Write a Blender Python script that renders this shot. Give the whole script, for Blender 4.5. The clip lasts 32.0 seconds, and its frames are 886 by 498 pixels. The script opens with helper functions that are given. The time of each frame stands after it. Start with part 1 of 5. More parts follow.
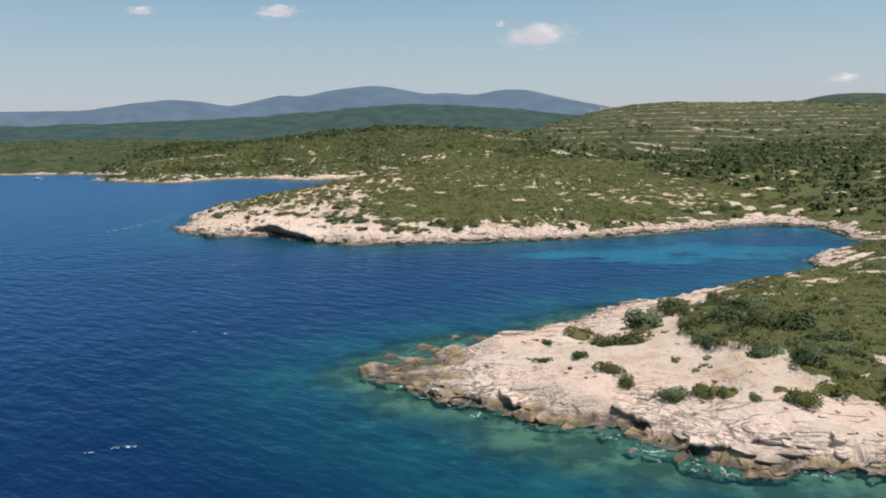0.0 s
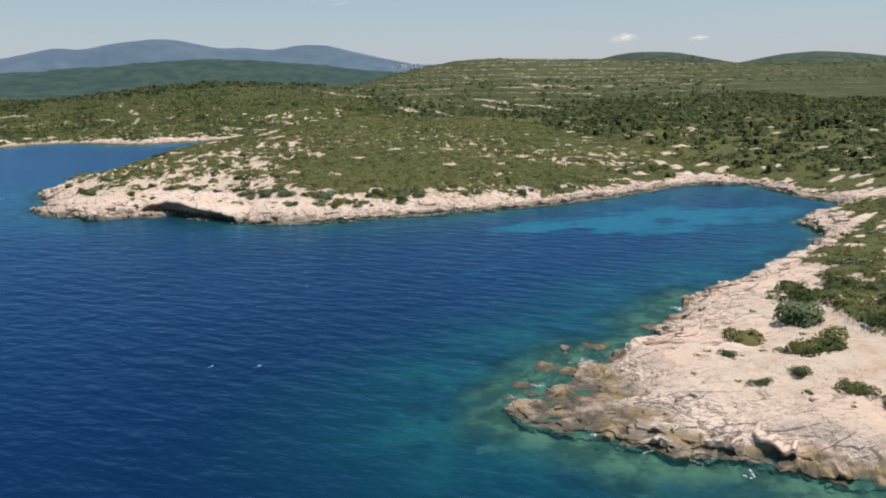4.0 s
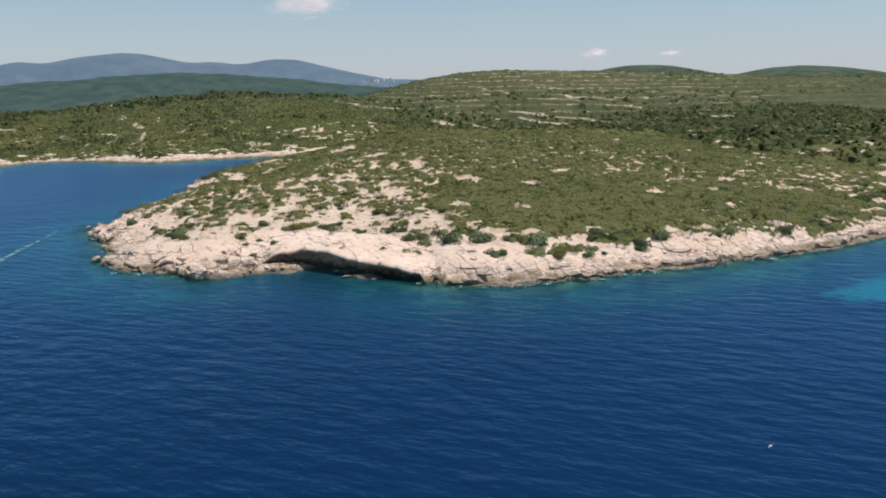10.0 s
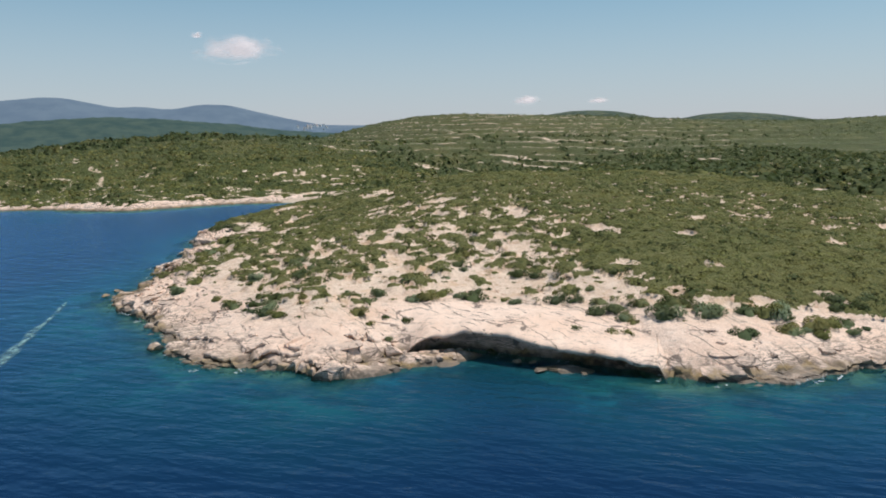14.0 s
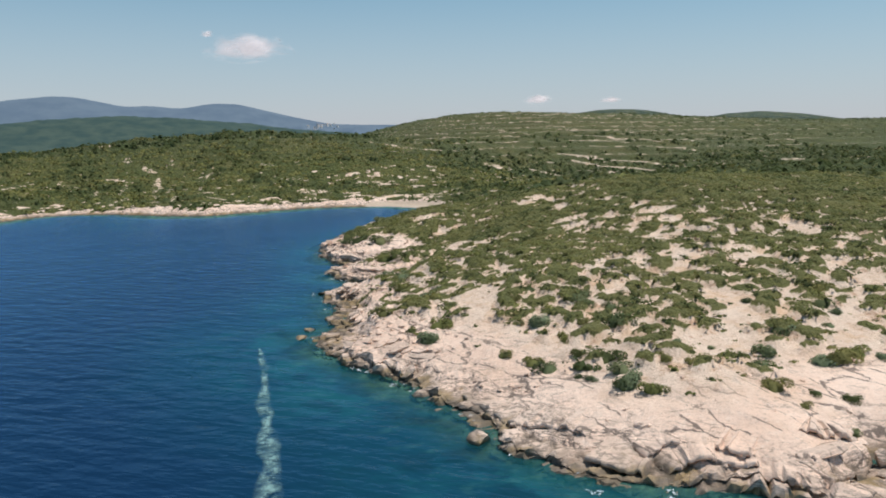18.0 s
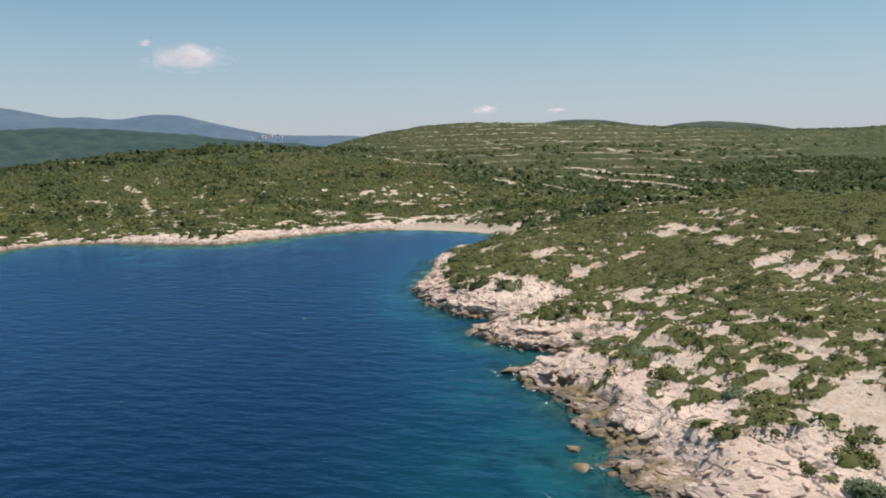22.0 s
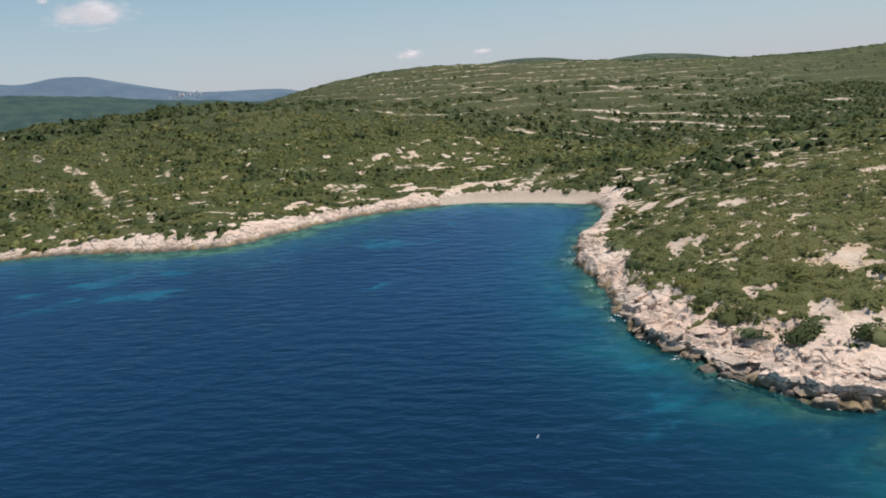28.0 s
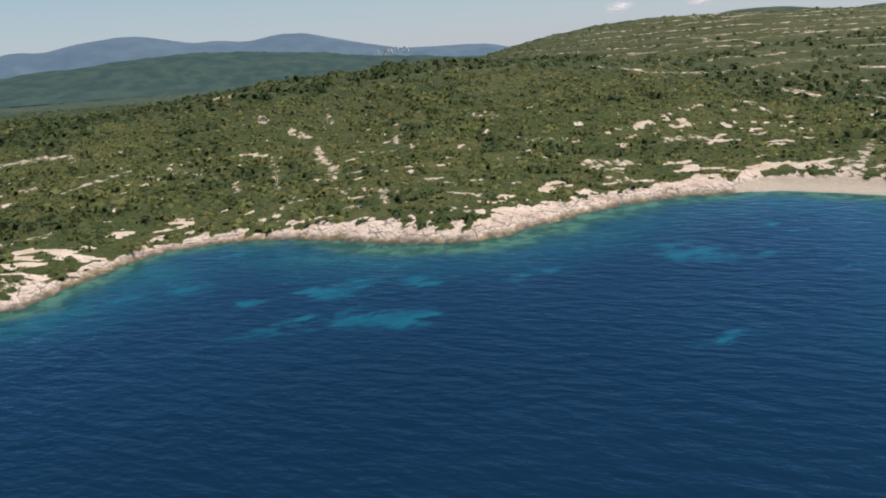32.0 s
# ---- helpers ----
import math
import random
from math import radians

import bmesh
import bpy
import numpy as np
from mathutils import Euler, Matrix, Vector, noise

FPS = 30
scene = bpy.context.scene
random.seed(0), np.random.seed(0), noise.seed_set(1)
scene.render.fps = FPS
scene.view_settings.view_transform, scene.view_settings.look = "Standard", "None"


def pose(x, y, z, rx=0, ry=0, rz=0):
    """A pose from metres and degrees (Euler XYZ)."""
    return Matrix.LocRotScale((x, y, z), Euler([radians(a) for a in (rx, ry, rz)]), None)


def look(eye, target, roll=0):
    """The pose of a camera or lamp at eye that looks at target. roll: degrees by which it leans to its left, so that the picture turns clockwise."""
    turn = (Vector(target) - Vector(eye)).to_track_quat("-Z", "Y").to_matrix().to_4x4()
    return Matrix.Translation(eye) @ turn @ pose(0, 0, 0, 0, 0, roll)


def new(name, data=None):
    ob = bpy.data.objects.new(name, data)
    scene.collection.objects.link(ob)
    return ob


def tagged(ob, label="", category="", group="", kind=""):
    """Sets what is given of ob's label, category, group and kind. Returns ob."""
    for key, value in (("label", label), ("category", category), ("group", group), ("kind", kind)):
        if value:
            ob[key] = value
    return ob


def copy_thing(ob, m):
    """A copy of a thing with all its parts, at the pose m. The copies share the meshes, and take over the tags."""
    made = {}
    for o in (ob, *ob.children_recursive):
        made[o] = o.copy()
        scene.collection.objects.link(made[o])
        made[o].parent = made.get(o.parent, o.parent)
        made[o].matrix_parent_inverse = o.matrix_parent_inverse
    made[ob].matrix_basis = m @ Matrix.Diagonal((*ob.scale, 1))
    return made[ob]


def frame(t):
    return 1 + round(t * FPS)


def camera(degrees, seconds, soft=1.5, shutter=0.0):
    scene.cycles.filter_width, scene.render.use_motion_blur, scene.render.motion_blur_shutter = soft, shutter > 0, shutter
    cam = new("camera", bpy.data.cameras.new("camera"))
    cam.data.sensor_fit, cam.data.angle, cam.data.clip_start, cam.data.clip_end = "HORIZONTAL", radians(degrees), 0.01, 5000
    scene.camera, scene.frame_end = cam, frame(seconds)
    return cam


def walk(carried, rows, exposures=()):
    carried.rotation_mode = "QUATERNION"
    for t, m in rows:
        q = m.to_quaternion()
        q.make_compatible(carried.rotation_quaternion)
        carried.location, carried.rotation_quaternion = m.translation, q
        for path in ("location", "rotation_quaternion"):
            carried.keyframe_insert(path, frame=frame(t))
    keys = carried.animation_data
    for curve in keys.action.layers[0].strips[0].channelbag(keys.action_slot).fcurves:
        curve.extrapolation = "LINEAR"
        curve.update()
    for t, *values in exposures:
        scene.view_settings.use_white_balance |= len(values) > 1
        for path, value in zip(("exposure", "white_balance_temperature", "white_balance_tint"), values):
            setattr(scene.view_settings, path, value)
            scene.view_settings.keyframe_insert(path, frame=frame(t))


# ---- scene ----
cam = camera(58.2, 32.0, soft=1.85)
PATH = [
    (0, (2.365, -2.6, 23.205), (2.33, -0.622, 22.913), -0.9),
    (0.5, (-1.371, -0.249, 23.125), (-1.332, 1.731, 22.844), -1.0),
    (1, (-5.129, 2.456, 23.202), (-5.015, 4.434, 22.93), -1.0),
    (1.5, (-8.645, 4.957, 23.36), (-8.466, 6.93, 23.08), -1.0),
    (2, (-11.927, 7.759, 23.463), (-11.689, 9.721, 23.154), -1.0),
    (2.5, (-15.101, 10.929, 23.49), (-14.804, 12.878, 23.152), -1.0),
    (3, (-18.392, 14.366, 23.534), (-18.033, 16.298, 23.164), -0.9),
    (3.5, (-21.336, 17.74, 23.572), (-20.929, 19.658, 23.179), -0.9),
    (5.5, (-32.8, 33.523, 22.791), (-32.283, 35.411, 22.379), -0.9),
    (6, (-35.075, 38.258, 22.957), (-34.558, 40.145, 22.543), -0.9),
    (6.5, (-37.219, 43.178, 22.871), (-36.701, 45.065, 22.457), -0.9),
    (7, (-39.138, 48.155, 22.817), (-38.623, 50.043, 22.401), -0.9),
    (7.5, (-40.928, 52.597, 22.69), (-40.416, 54.485, 22.275), -1.0),
    (8, (-42.803, 57.382, 22.506), (-42.294, 59.271, 22.09), -0.9),
    (8.5, (-44.736, 61.902, 22.237), (-44.226, 63.791, 21.826), -0.9),
    (9, (-46.829, 66.626, 22.001), (-46.314, 68.517, 21.605), -0.9),
    (9.5, (-48.927, 71.124, 21.797), (-48.404, 73.016, 21.415), -0.9),
    (10, (-50.999, 75.792, 21.585), (-50.468, 77.684, 21.217), -0.9),
    (10.5, (-53.026, 80.144, 21.379), (-52.483, 82.036, 21.028), -1.0),
    (11, (-55.33, 84.848, 21.197), (-54.768, 86.738, 20.863), -1.0),
    (11.5, (-57.458, 89.359, 21.01), (-56.872, 91.245, 20.694), -1.0),
    (12, (-59.561, 93.71, 20.754), (-58.939, 95.589, 20.461), -0.9),
    (12.5, (-61.954, 98.226, 20.552), (-61.301, 100.096, 20.275), -0.9),
    (13, (-64.393, 102.835, 20.36), (-63.71, 104.696, 20.092), -1.0),
    (13.5, (-66.51, 107.126, 20.22), (-65.808, 108.981, 19.959), -0.9),
    (15.5, (-76.121, 125.069, 19.686), (-75.418, 126.924, 19.428), -0.8),
    (16, (-78.445, 129.484, 19.684), (-77.744, 131.339, 19.425), -0.9),
    (16.5, (-81.122, 134.051, 19.747), (-80.421, 135.906, 19.488), -0.8),
    (17, (-83.57, 138.42, 19.8), (-82.868, 140.275, 19.541), -0.8),
    (17.5, (-86.237, 143.054, 19.906), (-85.537, 144.91, 19.647), -0.8),
    (18, (-88.544, 147.435, 20.044), (-87.853, 149.294, 19.784), -0.8),
    (18.5, (-90.728, 151.878, 20.103), (-90.04, 153.739, 19.842), -0.8),
    (19, (-93.464, 156.865, 20.37), (-92.768, 158.722, 20.111), -0.8),
    (19.5, (-95.518, 161.243, 20.656), (-94.808, 163.095, 20.399), -0.9),
    (20, (-97.827, 165.699, 20.973), (-97.089, 167.541, 20.724), -1.0),
    (20.5, (-99.926, 170.149, 21.231), (-99.154, 171.978, 20.99), -1.0),
    (21, (-101.893, 175.137, 21.463), (-101.092, 176.954, 21.231), -1.1),
    (21.5, (-103.62, 179.8, 21.846), (-102.804, 181.611, 21.612), -1.2),
    (22, (-105.017, 184.87, 22.06), (-104.192, 186.676, 21.823), -1.1),
    (22.5, (-106.187, 190.269, 22.218), (-105.351, 192.07, 21.978), -1.1),
    (23, (-107.129, 195.627, 22.594), (-106.278, 197.42, 22.348), -1.2),
    (23.5, (-107.642, 200.907, 22.722), (-106.775, 202.692, 22.472), -1.3),
    (24, (-107.884, 206.478, 22.757), (-107.001, 208.253, 22.499), -1.5),
    (24.5, (-108.128, 211.199, 23.066), (-107.221, 212.96, 22.79), -1.7),
    (26.5, (-109.98, 231.73, 23.536), (-108.993, 233.434, 23.187), -3.7),
    (27, (-109.751, 236.871, 23.819), (-108.767, 238.575, 23.462), -3.9),
    (27.5, (-109.416, 241.675, 24.016), (-108.439, 243.381, 23.651), -4.1),
    (28, (-108.912, 246.711, 24.229), (-107.948, 248.423, 23.854), -4.3),
    (28.5, (-108.592, 251.217, 24.526), (-107.647, 252.936, 24.142), -4.4),
    (29, (-108.426, 255.867, 24.73), (-107.509, 257.6, 24.335), -4.5),
    (29.5, (-108.057, 260.24, 24.856), (-107.179, 261.991, 24.45), -4.5),
    (30, (-107.334, 264.795, 24.984), (-106.52, 266.573, 24.566), -4.6),
    (30.5, (-106.901, 269.208, 24.957), (-106.159, 271.016, 24.531), -4.7),
    (31, (-106.67, 274.392, 25.051), (-106.015, 276.232, 24.62), -4.7),
    (31.5, (-106.992, 278.742, 25.146), (-106.405, 280.604, 24.712), -4.6),
    (32, (-107.342, 283.009, 25.52), (-106.835, 284.892, 25.075), -4.4),
]
walk(cam, [(t, look(eye, target, roll)) for t, eye, target, roll in PATH])

# ---- world, sun, exposure ----
SUN_FROM = Vector((0.30, -0.08, 1.0)).normalized()
world = bpy.data.worlds.new("sky")
scene.world = world
world.use_nodes = True
wn, wl = world.node_tree.nodes, world.node_tree.links
sky = wn.new("ShaderNodeTexSky")
sky.sky_type, sky.sun_disc = "NISHITA", False
sky.sun_elevation = math.asin(SUN_FROM.z)
sky.sun_rotation = math.atan2(SUN_FROM.x, SUN_FROM.y)
sky.air_density, sky.dust_density, sky.ozone_density, sky.altitude = 1.0, 0.25, 1.3, 0
# thin summer haze low over the horizon
way = wn.new("ShaderNodeTexCoord")
up = wn.new("ShaderNodeSeparateXYZ")
low = wn.new("ShaderNodeMapRange")
haze = wn.new("ShaderNodeMix")
low.interpolation_type, haze.data_type = "SMOOTHSTEP", "RGBA"
for key, v in (("From Min", -0.05), ("From Max", 0.26), ("To Min", 0.85), ("To Max", 0.0)):
    low.inputs[key].default_value = v
wl.new(way.outputs["Generated"], up.inputs[0])
wl.new(up.outputs[2], low.inputs["Value"])
wl.new(low.outputs[0], haze.inputs[0])
tint = wn.new("ShaderNodeMix")
tint.data_type, tint.blend_type = "RGBA", "MULTIPLY"
tint.inputs[0].default_value, tint.inputs[7].default_value = 1.0, (0.81, 1.06, 1.01, 1)
wl.new(sky.outputs[0], tint.inputs[6])
wl.new(tint.outputs[2], haze.inputs[6])
haze.inputs[7].default_value = (5.2, 4.98, 6.2, 1)
wl.new(haze.outputs[2], wn["Background"].inputs[0])
wn["Background"].inputs[1].default_value = 0.096

sun = new("sun", bpy.data.lights.new("sun", "SUN"))
sun.data.energy, sun.data.angle, sun.data.color = 4.0, radians(0.5), (1.0, 0.955, 0.90)
sun.matrix_world = look(SUN_FROM * 100, (0, 0, 0))
scene.view_settings.exposure = 0.0


# ---- number helpers ----
def smooth(a, b, x):
    t = np.clip((x - a) / (b - a), 0, 1)
    return t * t * (3 - 2 * t)


def lattice(ix, iy, seed):
    h = (ix.astype(np.int64) * 374761393 + iy.astype(np.int64) * 668265263 + seed * 2147483647) & 0xFFFFFFFF
    h = ((h ^ (h >> 13)) * 1274126177) & 0xFFFFFFFF
    return ((h ^ (h >> 16)) & 0xFFFF) / 65535.0


def vnoise(x, y, seed=0):
    """Smooth value noise, 0 to 1."""
    x, y = np.asarray(x, float), np.asarray(y, float)
    ix, iy = np.floor(x), np.floor(y)
    fx, fy = x - ix, y - iy
    fx, fy = fx * fx * (3 - 2 * fx), fy * fy * (3 - 2 * fy)
    a, b = lattice(ix, iy, seed), lattice(ix + 1, iy, seed)
    c, d = lattice(ix, iy + 1, seed), lattice(ix + 1, iy + 1, seed)
    return (a * (1 - fx) + b * fx) * (1 - fy) + (c * (1 - fx) + d * fx) * fy


def fbm(x, y, seed=0, octaves=4):
    total, amp, norm = 0, 1.0, 0.0
    for k in range(octaves):
        # each octave is turned a little, so that no lattice shows
        c, s = math.cos(0.7 * k + 0.4), math.sin(0.7 * k + 0.4)
        total = total + amp * vnoise((x * c - y * s) * 2**k, (x * s + y * c) * 2**k, seed + 17 * k)
        norm, amp = norm + amp, amp * 0.5
    return total / norm


def ridged(x, y, seed=0, octaves=3):
    total, amp, norm = 0, 1.0, 0.0
    for k in range(octaves):
        total = total + amp * (1 - np.abs(2 * vnoise(x * 2**k, y * 2**k, seed + 31 * k) - 1))
        norm, amp = norm + amp, amp * 0.5
    return total / norm


def cells(x, y, seed=0):
    """Distances to the nearest and second nearest seed point of a jittered unit grid, and the nearest one's own random number."""
    ix, iy = np.floor(x), np.floor(y)
    f1, f2, own = np.full(np.shape(x), 9.0), np.full(np.shape(x), 9.0), np.zeros(np.shape(x))
    for a in (-1, 0, 1):
        for b in (-1, 0, 1):
            jx, jy = ix + a, iy + b
            dd = np.hypot(jx + 0.15 + 0.7 * lattice(jx, jy, seed) - x, jy + 0.15 + 0.7 * lattice(jx, jy, seed + 5) - y)
            nearer = dd < f1
            f2 = np.where(nearer, f1, np.minimum(f2, dd))
            own = np.where(nearer, lattice(jx, jy, seed + 9), own)
            f1 = np.where(nearer, dd, f1)
    return f1, f2, own


# ---- the coastline, in plan ----
NEAR_SHORE = [(1500, -60), (300, 20), (120, 42), (60, 45), (40, 47), (30, 48), (22, 49), (19, 50.5), (15.5, 54), (14.5, 57), (8.5, 57.5), (6, 60.5), (2, 63),
              (-1.5, 66.5), (-5.5, 71), (-6.5, 73), (-4, 74.6), (-1, 76.4), (1, 78.6), (2.6, 80.6), (5, 82.2), (8.5, 82.3), (11.5, 83.4), (12.3, 87), (15, 91.5), (20, 96),
              (26, 98.7), (34, 102), (40, 107.5), (51, 115), (58, 122), (62.5, 129), (65, 137), (74, 141.5), (82, 146.5)]
COVE_SHORE = [(85.5, 152), (84, 162), (86, 173), (85, 182), (77, 186), (69, 185.5), (54, 177), (46, 172.5), (35, 169), (23, 166), (11, 164), (0, 163), (-9, 161.5),
              (-19, 162), (-25, 164.2), (-27.5, 166), (-29, 170), (-32, 175), (-35.5, 178.5), (-39, 182.5), (-43.5, 184), (-46.5, 182.5)]
WEST_SHORE = [(-48, 180.5), (-51, 179.5), (-54.3, 177.8), (-56.5, 181.5), (-59, 183.5), (-62, 184.3), (-65, 188), (-66.5, 194), (-67, 200), (-68.5, 208), (-70.5, 215.5),
              (-73, 221.5), (-73.2, 230), (-69, 233), (-68, 240), (-66.5, 247), (-66, 253.5), (-60.8, 255.3), (-55.5, 257.2), (-60.5, 261), (-62, 266), (-61.5, 272), (-57, 274),
              (-51, 276), (-55.8, 278.2), (-58.7, 281.5), (-59.4, 285.5), (-58.8, 289.6), (-57.4, 294), (-57.6, 297.5), (-56.2, 301.8), (-53.6, 307), (-49.2, 315), (-46, 322), (-40, 332), (-33, 340), (-24, 350), (-13, 358),
              (-5, 366), (-1, 373)]
FAR_SHORE = [(-4, 384), (-9, 393), (-14, 400), (-20, 403), (-28, 405), (-39, 405), (-50, 402), (-58, 398), (-67, 394), (-72, 392), (-82, 396), (-90, 404), (-98, 412),
             (-108, 416.5), (-117, 415), (-123, 409), (-128, 400), (-134, 390), (-145, 388), (-165, 402), (-195, 424), (-175, 445), (-200, 480), (-250, 495), (-330, 500),
             (-600, 560), (-1500, 700), (-6000, 1500)]
COAST = np.array(NEAR_SHORE + COVE_SHORE + WEST_SHORE + FAR_SHORE + [(-6000, 9000), (9000, 9000), (9000, -60)], float)


def shore_distance(x, y):
    """Signed distance from the coastline, positive on land."""
    x, y = np.asarray(x, float), np.asarray(y, float)
    best, inside = np.full(x.shape, 1e18), np.zeros(x.shape, bool)
    for (ax, ay), (bx, by) in zip(COAST, np.roll(COAST, -1, 0)):
        dx, dy = bx - ax, by - ay
        t = np.clip(((x - ax) * dx + (y - ay) * dy) / (dx * dx + dy * dy), 0, 1)
        best = np.minimum(best, (x - ax - t * dx) ** 2 + (y - ay - t * dy) ** 2)
        if dy:
            inside ^= ((ay > y) != (by > y)) & (x < ax + (y - ay) / dy * dx)
    return np.where(inside, 1, -1) * np.sqrt(best)


def bell(x, y, cx, cy, sx, sy, turn=0.0):
    c, s = math.cos(radians(turn)), math.sin(radians(turn))
    u, v = (x - cx) * c + (y - cy) * s, -(x - cx) * s + (y - cy) * c
    return np.exp(-0.5 * ((u / sx) ** 2 + (v / sy) ** 2))


def relief(x, y):
    """Hills behind the coast, over the low shore plateau."""
    h = 39 * smooth(0, 220, x) * (1 - 0.06 * smooth(220, 300, x)) * smooth(900, 300, x) * np.exp(-0.5 * ((y - 860) / 190) ** 2)
    h = h + 20 * bell(x, y, -30, 548, 95, 45)
    h = h + 57 * bell(x, y, 622, 1262, 125, 150) + 54 * bell(x, y, 1180, 1560, 180, 170)
    h = h + 28 * bell(x, y, 720, 640, 130, 130) + 70 * bell(x, y, 2400, 2100, 900, 500)
    # crest of the cape, the knoll and the hollow behind the far beach, and the steep foot of the terraced hill
    h = h + 5.0 * bell(x, y, -12, 268, 22, 20) + 7.9 * bell(x, y, -4, 456, 34, 20) - 4.5 * bell(x, y, 104, 496, 44, 26) - 4.2 * bell(x, y, -86, 478, 30, 18)
    h = h + 5.2 * bell(x, y, 165, 566, 55, 30) + 3.1 * bell(x, y, 87, 660, 45, 30) - 2.3 * bell(x, y, 29, 213, 12, 12) - 5.0 * bell(x, y, 112, 440, 85, 34)
    h = h + 3.5 * bell(x, y, -30, 424, 25, 10) + 1.3 * bell(x, y, 45, 290, 25, 20)
    h = h + 10 * bell(x, y, -310, 650, 150, 65)
    far = smooth(300, 1200, np.hypot(x, y - 200))
    return h + far * 9 * (fbm(x / 260, y / 260, 5, 4) - 0.5) + 2.0 * (fbm(x / 45, y / 45, 6, 3) - 0.5) * smooth(8, 50, y - 150)


def terraces(x, y):
    """Where the old field terraces of the big hill lie."""
    return bell(x, y, 190, 690, 170, 130) ** 0.7


def cave_gap(x, y):
    """1 along the sea cave, which has its own brow."""
    return ((x > -48.5) & (x < -26.5) & (y > 164) & (y < 187)).astype(float)


def land_parts(x, y):
    d0 = shore_distance(x, y)
    ragged = 2.4 * (fbm(x / 7, y / 7, 11, 4) - 0.5) + 1.3 * (ridged(x / 2.6, y / 2.6, 12, 2) - 0.6)
    d = d0 + ragged * smooth(60, 5, np.abs(d0)) * np.where(bell(x, y, -5, 388, 14, 14) > 0.5, 0.15, 1)
    beach = smooth(0.25, 0.6, bell(x, y, -8, 391, 14, 13)) * smooth(9.0, 3.5, d)
    inland = np.maximum(d, 0)
    low = 10.5 * (1 - np.exp(-inland / 32))
    near = smooth(140, 90, y + 0.2 * x)
    low = low * (1 - 0.35 * near) * (1 - 0.42 * smooth(370, 420, y) * smooth(700, 560, y))
    cliff = (0.35 + 0.75 * smooth(0.3, 0.7, vnoise(x / 10, y / 10, 13))) * smooth(-0.1, 1.0, d) * (1 - 0.85 * beach)
    cliff = cliff * (1 - 0.5 * smooth(378, 392, y)) + 0.45 * smooth(378, 392, y) * smooth(-0.5, 6.0, d) * (1 - beach)
    low = low * (1 - 0.6 * beach)
    cliff = cliff * (1 - 0.6 * bell(x, y, -60, 194, 9, 14) ** 0.5)
    cove = smooth(-27, -8, x) * smooth(140, 152, y) * smooth(215, 190, y)
    cliff = cliff * (1 - 0.55 * cove)
    z = cliff + low + relief(x, y) * smooth(6, 70, d)
    z = z + 1.1 * bell(x, y, -34.5, 180, 9, 5, -42) * smooth(0, 2.5, d)
    # terrace steps on the hill
    t = terraces(x, y) * smooth(60, 100, d)
    rise = 3.4
    w = z + 1.2 * (fbm(x / 60, y / 60, 21, 2) - 0.5)
    k = np.floor(w / rise)
    f = w / rise - k
    z = z + t * rise * 0.6 * (smooth(0.62, 0.92, f) - f)
    edge = t * smooth(0.6, 0.7, f) * smooth(0.98, 0.9, f)
    # low wave-cut reefs at the points
    reef = np.maximum.reduce([bell(x, y, -2, 73, 6.5, 7), bell(x, y, 1.5, 82, 4, 4), bell(x, y, 5, 60.5, 5, 2.2), bell(x, y, -72, 228, 4, 7), bell(x, y, -67, 243, 3, 6), bell(x, y, 11, 57, 6, 2.2), bell(x, y, 24, 49, 6, 1.8),
                               bell(x, y, -63, 186, 4, 3), bell(x, y, -49, 180, 4, 1.6)])
    reef = smooth(0.35, 0.75, reef) * smooth(9, 3, d)
    z = z * (1 - 0.82 * reef) + reef * 0.25 * (fbm(x / 1.6, y / 1.6, 18, 3) - 0.3) * smooth(-1, 1, d)
    # ledges and blocks of the bare shore rock
    # (the far shore is one smooth slab that slopes into the sea)
    slab = smooth(372, 386, y)
    rock = smooth(18, 8, d) * smooth(-2.0, 0.3, d) * (1 - beach) * (1 - 0.72 * slab)
    tilt = (0.45 * x + 0.9 * y) / 2.6 + 1.2 * fbm(x / 9, y / 9, 26, 3)
    z = z + slab * (1 - beach) * smooth(0, 1.5, d) * smooth(10, 6, d) * 0.45 * (tilt - np.floor(tilt) - 0.5)
    lum = 0.7 * (fbm(x / 4.5, y / 4.5, 14, 4) - 0.5) + 0.35 * (ridged(x / 2.4, y / 2.2, 15, 3) - 0.6)
    rough = smooth(215, 260, y) * smooth(345, 320, y)
    worn = np.clip(0.12 + 0.8 * smooth(3.2 + 3 * rough, 0.6, d) + 0.4 * rough + 0.3 * smooth(0.58, 0.72, vnoise(x / 6, y / 6, 20)), 0, 1) * (1 - 0.65 * smooth(-31, -26, x) * smooth(140, 152, y) * smooth(215, 190, y))
    strat = z + lum * (0.45 + 0.75 * worn)
    step = 0.42
    s = strat / step - np.floor(strat / step)
    ledged = (np.floor(strat / step) + smooth(0.7, 1.0, s)) * step
    z = z + rock * worn * 0.85 * (ledged - z) + rock * 0.12 * lum
    z = z + rock * (0.12 + 0.88 * worn) * 0.42 * (ridged(x / 1.4, y / 1.2, 19, 3) - 0.62)
    # blocks split by joints at the rough western shore and along the waterline
    f1, f2, own = cells(x / 1.5 + 0.4 * vnoise(x, y, 22), y / 1.1, 23)
    z = z + rock * worn * (0.35 * (own - 0.5) - 0.3 * smooth(0.12, 0.0, f2 - f1))
    z = z - 0.4 * smooth(1.8, 1.0, d) * smooth(-0.6, 0.2, d) * (1 - beach) * (1 - cave_gap(x, y))
    # sea bed
    under = np.maximum(-d, 0)
